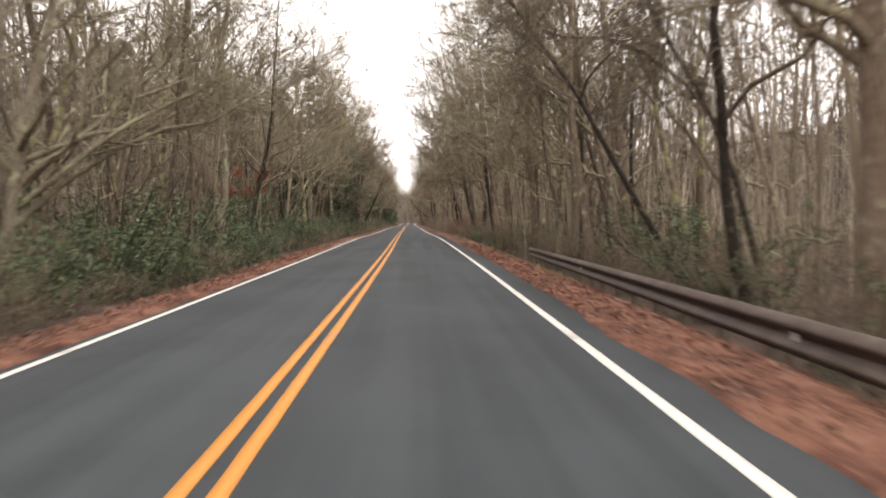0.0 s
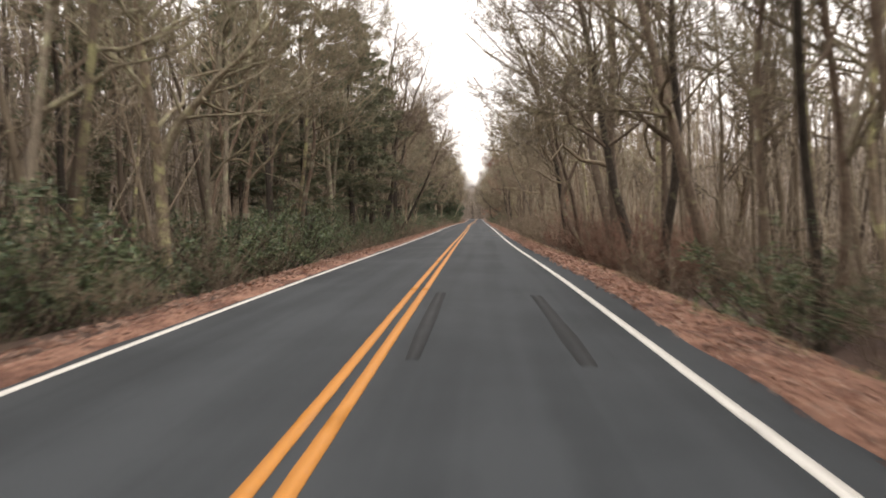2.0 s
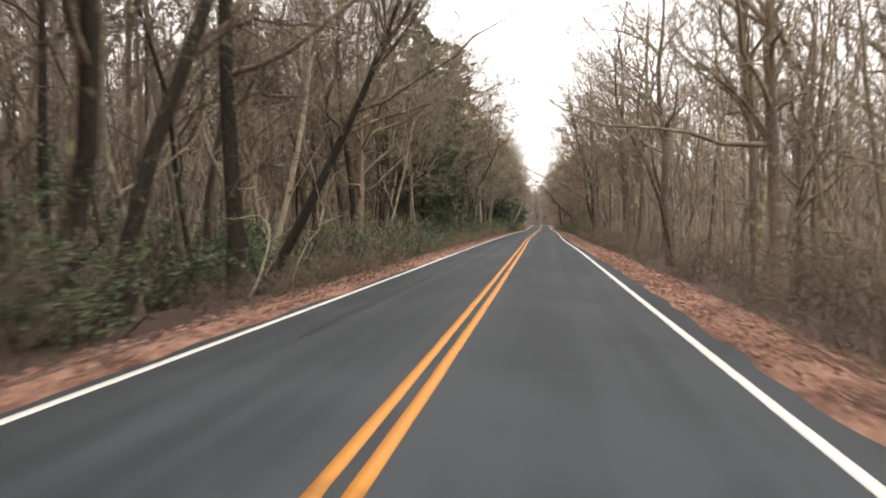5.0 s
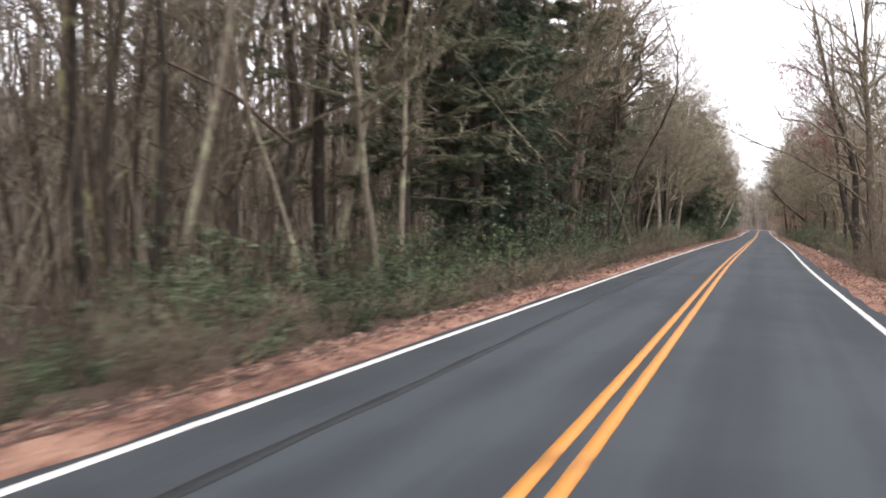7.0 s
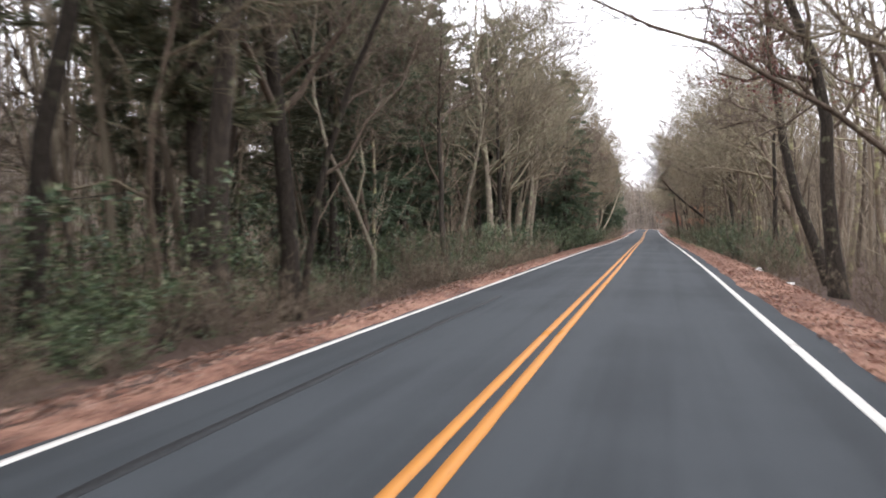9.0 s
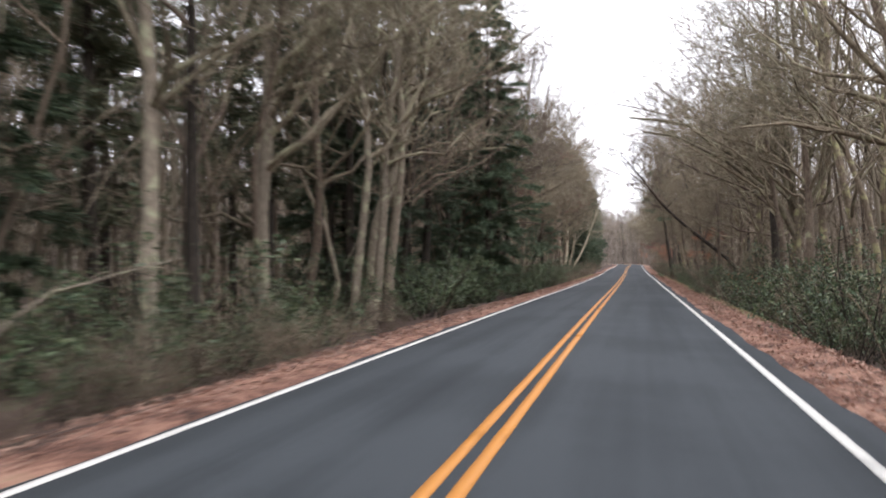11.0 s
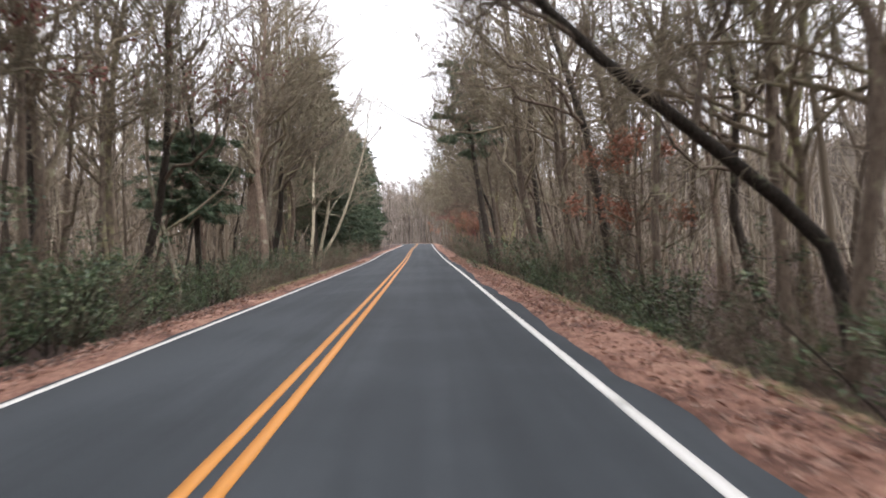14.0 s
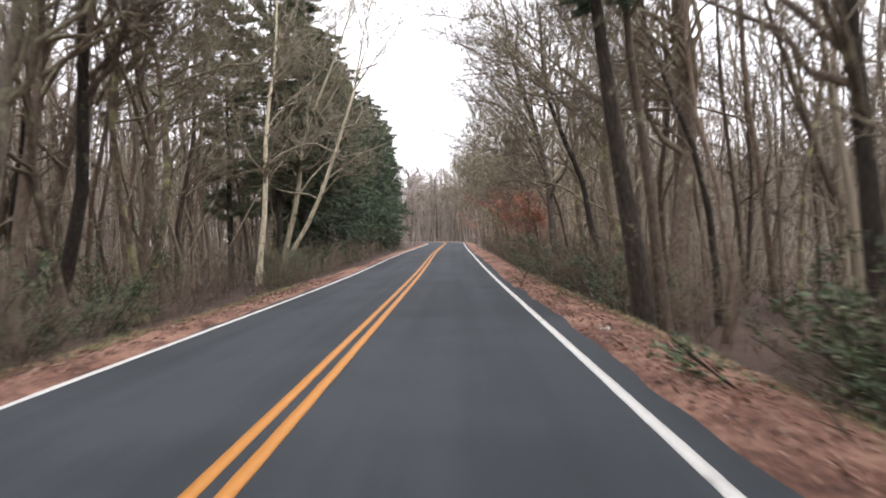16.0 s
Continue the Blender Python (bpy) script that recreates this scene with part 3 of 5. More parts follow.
WEST = [(-60, 3.36), (470, 3.34)], [(-60, 4.05), (110, 4.08), (125, 3.98), (215, 3.98), (235, 4.12), (470, 4.12)]
EAST = [(-60, 3.7), (25, 3.74), (45, 3.64), (62, 3.72), (72, 3.86), (90, 3.78), (120, 3.56), (230, 3.56), (240, 3.5), (470, 3.5)], [(-60, 4.8), (36, 4.85), (46, 5.2), (55, 5.2), (70, 4.8), (100, 4.75), (130, 4.95), (230, 4.95), (240, 4.8), (274, 4.85), (281, 5.7), (288, 5.6), (293, 4.9), (470, 4.85)]
verge("verge_1", -1, *WEST, 11, -60, 46, DARK_VERGE, "narrow verge of damp red-brown leaves")
verge("verge_2", -1, *WEST, 13, 45.8, 470, VERGE, "narrow verge of orange-brown pine needles and leaves")
verge("verge_3", 1, *EAST, 12, -60, 44, DARK_VERGE, "narrow verge of damp red-brown leaves")
verge("verge_4", 1, *EAST, 14, 43.8, 470, VERGE, "narrow verge of orange-brown pine needles and leaves")

# ---- guardrail ----


def guardrail():
    root = tagged(new("guardrail"), "weathered brown steel guardrail ending beside the verge", "guardrail")
    ys = np.linspace(-40, 39.5, 34)
    xs = 4.9 + 2.1 * np.clip((ys + 2) / 41.5, 0, 1) ** 1.0
    top = 0.41 - 0.60 * np.clip((ys + 2) / 41.5, 0, 1)
    # two humps with a deep valley between them, lips at both edges
    fold = [(0.0, 0.0), (0.035, 0.012), (0.065, 0.045), (0.092, 0.075), (0.100, 0.10), (0.094, 0.125), (0.06, 0.155), (0.022, 0.185), (0.006, 0.205), (0.002, 0.225)]
    prof = [(-x, -z) for x, z in fold] + [(-x, z - 0.45) for x, z in fold[::-1]]
    back = [(x + 0.012, z) for x, z in prof[::-1]]
    ring = np.array(prof + back)
    v = np.zeros((len(ys), len(ring), 3))
    cx = road_x(ys) + xs
    v[:, :, 0] = cx[:, None] + ring[:, 0]
    v[:, :, 1] = ys[:, None]
    v[:, :, 2] = (road_z(ys) + top)[:, None] + ring[:, 1]
    n, k = v.shape[:2]
    i = np.arange(n - 1)[:, None] * k + np.arange(k)[None]
    j = np.arange(n - 1)[:, None] * k + (np.arange(k)[None] + 1) % k
    q = np.stack([i, j, j + k, i + k], 2).reshape(-1, 4)
    child("rail", mesh_of("rail", v, [q], RUSTY_STEEL, True), root, "corrugated brown steel rail")
    bm = bmesh.new()
    bmesh.ops.create_cube(bm, size=1)
    bmesh.ops.scale(bm, vec=(0.14, 0.16, 1.5), verts=bm.verts)
    bmesh.ops.bevel(bm, geom=bm.edges[:], offset=0.012, segments=1, affect="EDGES")
    post_me = bpy.data.meshes.new("post")
    bm.to_mesh(post_me)
    bm.free()
    post_me.materials.append(OLD_WOOD)
    for y in np.arange(-38, 40, 1.9):
        f = min(1, max(0, (y + 2) / 41.5))
        p = child("post", post_me, root, "grey weathered wooden post")
        p.location = (float(road_x(y)) + 4.9 + 2.1 * f + 0.09, y, float(road_z(y)) + 0.41 - 0.60 * f - 0.80)
    bm = bmesh.new()
    bmesh.ops.create_cube(bm, size=1)
    bmesh.ops.scale(bm, vec=(0.02, 0.10, 0.10), verts=bm.verts)
    bmesh.ops.bevel(bm, geom=bm.edges[:], offset=0.004, segments=1, affect="EDGES")
    plate_me = bpy.data.meshes.new("reflector")
    bm.to_mesh(plate_me)
    bm.free()
    plate_me.materials.append(PAPER)
    for y in (-6.5, 8.7, 23.9):
        f = min(1, max(0, (y + 2) / 41.5))
        p = child("reflector", plate_me, root, "small dull white reflector plate")
        p.location = (float(road_x(y)) + 4.9 + 2.1 * f - 0.02, y, float(road_z(y)) + 0.41 - 0.60 * f - 0.225)
    return root


guardrail()

# ---- trees that stand out along the road ----
def roadside_tree(seed, x, y, lean, radius, kind, height=0.0, **more):
    """A tree at the edge of the woods: its place beside and along the road, lean towards the right and radius."""
    rng = random.Random(seed)
    height = height or min(20.0, 11.5 + 24 * radius + rng.uniform(0, 3.5))
    if "limbs" not in more and abs(x) < 9.7:
        side = -math.copysign(1.0, x)
        more["limbs"] = [(rng.uniform(0.28, 0.62) * height, side * rng.uniform(2.2, 4.6), rng.uniform(-1.6, 1.6), rng.uniform(1.4, 4.2), rng.uniform(0.0, 0.9), rng.uniform(0.2, 0.34)) for _ in range(rng.choice((2, 3, 3)))]
        more["limbs"].append((rng.uniform(0.58, 0.74) * height, side * rng.uniform(3.0, 5.0), rng.uniform(-1.2, 1.2), rng.uniform(2.2, 4.0), 0.4, 0.26))
    return bare_tree(x, y, 100 + seed, height, radius, lean, kind, **more)


roadside_tree(0, 8.4, 12.3, -0.06, 0.31, "brown", limbs=[(4.9, -2.8, 0.4, 1.3), (5.6, -4.0, 2.0, 2.0)])
roadside_tree(1, 9.1, 17.9, -0.18, 0.17, "dark")
roadside_tree(2, -9.6, 19.6, 0.30, 0.23, "limb", limbs=[(2.2, 7.0, 2.0, 3.6), (2.6, 6.0, 1.0, 2.4), (3.0, 4.5, 4.0, 3.4)], height=11)
roadside_tree(3, 10.9, 27.5, -0.56, 0.13, "lean")
roadside_tree(4, 7.8, 29.6, -0.09, 0.17, "bare")
roadside_tree(5, -9.3, 30.8, 0.12, 0.14, "bare")
roadside_tree(6, 10.3, 33.0, -0.12, 0.24, "bare")
roadside_tree(7, -8.6, 35.6, 0.05, 0.14, "bare")
roadside_tree(8, 8.7, 37.5, -0.04, 0.21, "bare", limbs=[(5.2, -3.9, 0.4, 0.3)])
roadside_tree(9, 9.0, 40.1, 0.01, 0.22, "moss")
roadside_tree(10, -9.1, 41.5, 0.06, 0.18, "light")
roadside_tree(12, 8.0, 44.8, -0.05, 0.22, "bare")
roadside_tree(13, 7.8, 47.0, -0.03, 0.10, "light")
roadside_tree(14, -8.8, 47.7, 0.18, 0.16, "dark")
roadside_tree(15, 10.8, 50.2, 0.05, 0.19, "bare")
roadside_tree(16, 8.9, 50.8, 0.05, 0.20, "bare")
roadside_tree(17, -8.7, 51.2, 0.02, 0.10, "light")
roadside_tree(18, 7.7, 56.0, -0.11, 0.14, "bare")
roadside_tree(19, 10.2, 56.7, -0.13, 0.19, "bare")
roadside_tree(20, 7.2, 58.4, -0.12, 0.12, "dark")
roadside_tree(21, 7.7, 62.0, -0.09, 0.11, "bare")
roadside_tree(22, -7.5, 66.2, -0.06, 0.21, "moss", height=13.0, first=0.34, crooked=0.2, limbs=[(3.7, 3.0, 0.3, 4.2, 0.0, 0.75), (5.2, -2.0, 0.6, 3.0, 0.0, 0.5)], label="lichen-covered leafless tree forked into two thick limbs")
roadside_tree(23, -8.6, 60.8, 0.04, 0.13, "light")
roadside_tree(24, -8.0, 70.9, 0.18, 0.13, "light", limbs=[(3.4, 3.6, 1.0, 2.4)])
roadside_tree(25, 9.6, 71.5, -0.19, 0.23, "bare", limbs=[(6.0, -5.2, 0.3, 0.3, 0.2, 0.27), (5.2, -3.6, 1.0, 1.4, 0.0, 0.25)])
roadside_tree(26, 7.7, 72.6, -0.09, 0.19, "dark")
roadside_tree(27, -8.0, 72.8, 0.13, 0.12, "light")
roadside_tree(28, -7.9, 74.8, 0.14, 0.12, "brown")
roadside_tree(29, 8.2, 77.4, -0.18, 0.21, "dark")
roadside_tree(30, 9.6, 80.3, -0.05, 0.19, "bare")
roadside_tree(31, 7.9, 82.7, -0.10, 0.30, "bare")
roadside_tree(32, -11.0, 84.0, -0.02, 0.17, "brown")
roadside_tree(33, 8.2, 84.6, -0.08, 0.26, "bare")
roadside_tree(34, -10.0, 87.1, 0.01, 0.21, "dark")
roadside_tree(35, 7.4, 88.5, -0.32, 0.15, "fork", height=15.0, bow=[(0, 0), (0.08, -0.3), (0.2, -1.3), (0.35, -1.8), (1, -3.0)])
roadside_tree(36, -9.0, 90.3, 0.02, 0.16, "brown")
roadside_tree(37, 7.5, 92.3, -0.21, 0.15, "bare", bow=[(0, 0), (0.2, -0.1), (0.35, -0.7), (0.6, -1.0), (1, -2.2)])
roadside_tree(38, -8.3, 95.1, 0.17, 0.22, "light")
roadside_tree(39, -8.3, 97.1, 0.11, 0.21, "light", limbs=[(3.5, 4.2, -1.0, 1.8)])
roadside_tree(40, 7.5, 98.1, -0.24, 0.21, "dark")
roadside_tree(41, -8.6, 110.3, 0.03, 0.15, "dark")
roadside_tree(42, -8.5, 117.5, 0.19, 0.30, "dark")
roadside_tree(43, -8.2, 119.3, 0.23, 0.24, "dark")
roadside_tree(44, -8.3, 122.1, 0.26, 0.23, "lean")
roadside_tree(45, -7.1, 126.4, 0.00, 0.28, "dark", crooked=0.06, limbs=[(3.1, 0.9, 0.2, 0.4), (5.0, 1.6, 0.5, 1.2)], first=0.3)
roadside_tree(46, -7.6, 129.0, 0.62, 0.19, "lean", height=11.5, crooked=0.05, first=0.4)
roadside_tree(47, 8.7, 132.1, -0.07, 0.27, "bare")
roadside_tree(48, -10.5, 138.0, 0.22, 0.16, "birch", crooked=0.05, first=0.5)
roadside_tree(49, 9.1, 136.4, -0.04, 0.20, "bare")
roadside_tree(50, -9.3, 156.6, 0.26, 0.09, "light", crooked=0.05, first=0.45)
roadside_tree(51, -12.0, 138.9, -0.02, 0.15, "dark")
roadside_tree(52, -8.7, 145.8, -0.13, 0.14, "dark")
roadside_tree(53, -9.9, 157.1, -0.02, 0.12, "dark", detail=0.7, limbs=())
roadside_tree(54, -12.1, 157.6, 0.03, 0.14, "dark", detail=0.7, limbs=())
roadside_tree(55, 9.6, 158.4, -0.06, 0.31, "bare")
roadside_tree(56, -8.2, 160.3, -0.21, 0.05, "light", detail=0.7, limbs=())
roadside_tree(57, -10.1, 162.1, 0.02, 0.17, "dark", detail=0.7, limbs=())
roadside_tree(58, -8.0, 163.5, 0.03, 0.12, "light", detail=0.7, limbs=())
roadside_tree(59, -11.1, 166.1, 0.03, 0.24, "dark", detail=0.7, limbs=())
roadside_tree(60, -9.1, 166.9, 0.07, 0.12, "light", detail=0.7, limbs=())
roadside_tree(61, -9.9, 171.4, -0.07, 0.12, "dark", detail=0.7, limbs=())
roadside_tree(62, -9.4, 173.4, -0.05, 0.18, "dark", detail=0.7, limbs=())
roadside_tree(63, 8.5, 174.9, -0.08, 0.36, "bare")
roadside_tree(64, -10.6, 175.7, 0.04, 0.21, "dark", detail=0.7, limbs=())
roadside_tree(65, -8.1, 175.9, 0.03, 0.12, "bare", detail=0.7, limbs=())
roadside_tree(66, 8.7, 177.6, -0.11, 0.29, "bare", leaves=(MAROON, 1500, 6.0, 12.5))
roadside_tree(67, 9.1, 179.5, -0.12, 0.36, "bare")
roadside_tree(68, -7.5, 182.9, 0.08, 0.20, "bare")
roadside_tree(69, -8.7, 187.6, 0.03, 0.21, "bare")
roadside_tree(70, -10.0, 190.8, -0.01, 0.22, "dark")
roadside_tree(71, -8.0, 194.0, 0.03, 0.31, "dark")
roadside_tree(72, 7.6, 194.8, -0.14, 0.28, "bare")
roadside_tree(73, -10.1, 196.8, 0.07, 0.11, "dark")
roadside_tree(74, -8.6, 199.0, 0.05, 0.29, "dark")
roadside_tree(75, 8.0, 200.6, -0.19, 0.23, "dark", limbs=[(4.0, -9.6, -0.5, 4.6)])
roadside_tree(76, 8.0, 210.6, -0.13, 0.31, "dark", leaves=(MAROON, 2800, 7.0, 15.5))
roadside_tree(77, 8.9, 216.1, -0.18, 0.25, "dark")
roadside_tree(78, -9.5, 221.9, 0.25, 0.13, "light")
roadside_tree(79, -8.3, 227.0, 0.02, 0.23, "light")
roadside_tree(80, -8.0, 231.8, 0.05, 0.25, "light")
roadside_tree(81, 12.7, 238.4, -0.48, 0.36, "bare", height=13.0, crooked=0.05, first=0.42, limbs=[(6.1, -4.9, 0.2, 0.9), (7.2, -4.4, 0.0, 3.6), (6.4, -3.0, 2.0, 2.6)])
roadside_tree(82, -10.0, 238.3, 0.03, 0.20, "bare")
roadside_tree(83, -8.1, 238.5, 0.01, 0.17, "light")
roadside_tree(84, -8.3, 240.7, 0.03, 0.21, "light")
roadside_tree(85, 9.4, 241.9, -0.19, 0.14, "moss")
roadside_tree(86, -8.5, 243.7, -0.02, 0.21, "light")
roadside_tree(87, 8.7, 244.5, -0.08, 0.19, "moss")
roadside_tree(88, -9.7, 245.6, 0.05, 0.35, "light")
roadside_tree(89, 8.0, 248.1, 0.02, 0.20, "bare")
roadside_tree(90, 7.7, 250.2, -0.01, 0.16, "bare", limbs=[(5.2, -4.6, 0.5, 3.2), (6.0, -5.2, 2.0, 4.6)])
roadside_tree(91, -10.3, 250.8, 0.15, 0.19, "dark")
roadside_tree(93, -10.1, 254.9, 0.03, 0.26, "dark")
roadside_tree(94, 11.6, 258.4, -0.22, 0.27, "moss")
roadside_tree(95, 8.5, 258.5, 0.01, 0.24, "dark", limbs=[(6.2, -5.6, 0.5, 6.6), (7.0, -7.2, 0.0, 5.2), (5.6, -5.4, -1.0, 3.4)])
roadside_tree(96, -9.5, 260.0, 0.00, 0.17, "dark")
roadside_tree(97, -7.3, 261.3, 0.05, 0.11, "dark")
roadside_tree(98, 8.3, 262.8, 0.08, 0.18, "moss")
roadside_tree(99, -10.1, 263.0, 0.02, 0.17, "dark")
roadside_tree(100, 10.1, 263.9, -0.05, 0.15, "bare")
roadside_tree(101, -8.5, 266.8, 0.12, 0.14, "dark")
roadside_tree(102, -10.0, 271.1, 0.01, 0.20, "dark")
roadside_tree(103, 7.3, 271.5, -0.17, 0.14, "bare")
roadside_tree(104, 8.8, 272.9, 0.09, 0.13, "bare")
roadside_tree(105, -10.0, 275.0, 0.07, 0.22, "dark")
roadside_tree(106, 8.7, 276.1, -0.09, 0.17, "fork")
roadside_tree(107, 8.8, 278.5, 0.09, 0.15, "bare")
roadside_tree(108, -9.5, 279.5, 0.07, 0.16, "bare")
roadside_tree(110, -10.1, 281.8, 0.04, 0.19, "bare", leaves=(MAROON, 450, 5.0, 9))
roadside_tree(111, -8.5, 282.5, 0.09, 0.14, "bare")
roadside_tree(112, 8.0, 284.5, -0.01, 0.14, "bare")
roadside_tree(114, -9.0, 287.6, 0.06, 0.12, "bare", leaves=(MAROON, 400, 5.0, 9))
roadside_tree(115, 8.0, 289.2, -0.13, 0.17, "dark")
roadside_tree(116, -9.7, 292.0, 0.13, 0.19, "dark")
roadside_tree(117, 7.9, 292.3, -0.18, 0.14, "bare")
roadside_tree(118, 7.4, 294.8, -0.05, 0.14, "bare")
roadside_tree(119, 9.6, 295.6, -0.06, 0.12, "bare")
roadside_tree(122, 8.5, 299.6, -0.13, 0.20, "bare")
roadside_tree(123, 7.6, 301.3, -0.15, 0.23, "bare")
roadside_tree(125, 9.8, 303.2, 0.09, 0.12, "bare")
roadside_tree(126, -7.3, 305.3, 0.06, 0.23, "brown")
roadside_tree(127, 8.1, 307.1, -0.08, 0.20, "dark")
roadside_tree(128, -8.7, 308.7, 0.06, 0.36, "brown")
roadside_tree(129, -8.5, 311.0, 0.09, 0.21, "light")
roadside_tree(130, -9.0, 313.3, 0.09, 0.19, "bare")
roadside_tree(131, -9.1, 315.1, 0.10, 0.22, "dark")
roadside_tree(132, 9.2, 317.8, -0.07, 0.13, "lean")
roadside_tree(134, -12.3, 319.1, 0.27, 0.21, "bare")
roadside_tree(135, -8.5, 319.5, 0.03, 0.19, "bare")
roadside_tree(136, 8.7, 320.7, -0.02, 0.33, "bare")
roadside_tree(137, 9.5, 323.9, -0.03, 0.26, "bare")
roadside_tree(138, 8.9, 328.6, -0.29, 0.17, "lean")
roadside_tree(139, 7.9, 339.0, -0.15, 0.25, "lean")
roadside_tree(140, -9.6, 339.8, 0.09, 0.19, "birch")
roadside_tree(141, -9.6, 343.3, 0.46, 0.17, "birch")
roadside_tree(142, -9.6, 345.8, 0.37, 0.21, "birch")

bare_tree(8.9, 277.0, 991, 11.5, 0.21, -0.68, "lean", limbs=[(6.6, -2.6, 0.8, 1.8), (7.5, -3.0, -1.0, 2.2), (4.6, 1.2, 1.0, 3.4)], first=0.5, crooked=0.16, bow=[(0, 0.3), (0.12, 0.25), (0.25, -0.15), (0.41, -2.4), (0.6, -4.8), (0.94, -8.4), (1, -9.0)], label="dark leafless tree bowed low over the road")

bare_tree(8.8, 254.2, 1801, 13.0, 0.29, 0.03, "moss", limbs=[(4.3, -8.0, 0.0, 8.0, 2.6, 0.68), (4.0, -6.2, -1.2, 7.0, 2.0, 0.55), (4.5, -3.0, 0.6, 7.8, 0.3, 0.5), (4.6, -1.3, -0.8, 8.4, 0.0, 0.5), (4.4, 1.8, 0.5, 8.0, 0.0, 0.52), (4.2, 3.6, -0.4, 6.8, 0.4, 0.45), (5.4, -4.6, 1.2, 4.2, 0.8, 0.36)], first=0.42, crooked=0.3, label="lichen-covered leafless tree that fans into many crooked limbs")
for k, (x, y, radius, lean, kind) in enumerate([(-7.9, 143.5, 0.19, 0.05, "brown"), (-8.6, 147.0, 0.22, 0.02, "dark"), (-9.4, 150.0, 0.17, 0.06, "bare"), (-9.2, 14.0, 0.16, 0.10, "moss"), (-10.6, 24.5, 0.18, 0.08, "moss"), (-8.9, 9.0, 0.15, 0.05, "bare"), (-9.0, 283.5, 0.18, 0.05, "bare"), (-9.8, 290.0, 0.2, 0.08, "moss")]):
    bare_tree(x, y, 1820 + k, 14.0 + k % 4, radius, lean, kind, detail=1.1, first=0.2, crooked=0.2)
bare_tree(6.4, 313.2, 1802, 15.0, 0.16, -0.03, "bare", first=0.5, crooked=0.12)
bare_tree(-11.6, 166.6, 993, 13.0, 0.19, 0.25, "birch", first=0.5, crooked=0.05)
for k, (x, y) in enumerate([(8.3, 331.5), (7.9, 344.5), (8.5, 357.0), (8.0, 371.0), (8.6, 326.0)]):
    bare_tree(x, y, 1500 + k, 15.0 + k % 3, 0.17 + 0.02 * (k % 3), -0.1, "moss", limbs=[(4.6 + 0.5 * k, -4.6, 0.8, 2.6), (5.8, -3.8, -1.2, 4.2), (7.4, -5.0, 0.4, 4.0)], detail=1.15, first=0.22, spread=1.5)
for k, (x, y, lean) in enumerate([(10.4, 281.0, -0.12), (11.8, 286.5, -0.05), (9.8, 294.0, -0.1), (12.4, 275.0, -0.08), (11.0, 269.0, -0.15)]):
    bare_tree(x, y, 1600 + k, 14.0 + k, 0.16 + 0.02 * k, lean, ("moss", "dark", "bare")[k % 3], limbs=[(5.0, -3.2, 0.6, 2.4)], detail=1.1, first=0.24, spread=1.3)
# saplings that keep their withered leaves
for k, (x, y, h, mat, n, z0, z1, within) in enumerate([
        (-9.3, 52.4, 7.6, RUST, 4200, 4.0, 5.4, 1.9), (8.3, 287.2, 7.0, RUST, 700, 5.0, 5.9, 1.9), (7.7, 287.0, 6.0, RUST, 700, 3.1, 3.9, 1.9), (7.2, 255.7, 2.6, RUST, 420, 0.8, 1.9, 1.5),
        (7.4, 349.0, 6.5, RUST, 1500, 1.0, 5.5, 9.0), (7.9, 355.0, 7.0, MAROON, 2200, 1.0, 6.0, 9.0), (7.2, 361.0, 7.0, RUST, 1700, 1.0, 6.0, 9.0), (7.6, 368.0, 8.0, MAROON, 2200, 1.0, 7.0, 9.0), (7.3, 376.0, 8.0, RUST, 1700, 1.0, 7.0, 9.0), (8.4, 390.0, 9.0, MAROON, 1700, 1.0, 8.0, 9.0),
        (8.8, 116.0, 6.0, MAROON, 250, 2.0, 5.0, 9.0), (-9.4, 286.0, 13.0, MAROON, 500, 7.0, 12.0, 9.0), (-10.4, 279.0, 13.0, MAROON, 500, 6.0, 12.0, 9.0)]):
    bare_tree(x, y, 1200 + k, h, 0.05 + 0.005 * h, 0.0, "bare", detail=0.7, first=0.22, spread=2.2, leaves=(mat, n, z0, z1, within), label="slender young tree still holding withered leaves")

# ---- filling trees of the woods, from a few grown forms ----
FORMS = []
for k in range(14):
    r = random.Random(50 + k)
    FORMS.append(bare_tree(0, -40 - k, 700 + k, r.uniform(13, 19), r.uniform(0.08, 0.17), r.uniform(-0.08, 0.08), ("bare", "light", "moss", "bare", "brown", "dark", "moss")[k % 7], detail=0.72, first=0.2, toward=1.0, crooked=0.42, limbs=[(r.uniform(4.5, 8.5), r.uniform(2.0, 3.8), r.uniform(-1.2, 1.2), r.uniform(1.5, 3.6), r.uniform(0.0, 0.8), 0.3) for _ in range(2)] + [(r.uniform(8.5, 11.0), r.uniform(3.0, 4.6), r.uniform(-1.0, 1.0), r.uniform(2.4, 4.2), 0.3, 0.3)]))
rng = random.Random(8)
FAR_STAND = []
y = -6.0
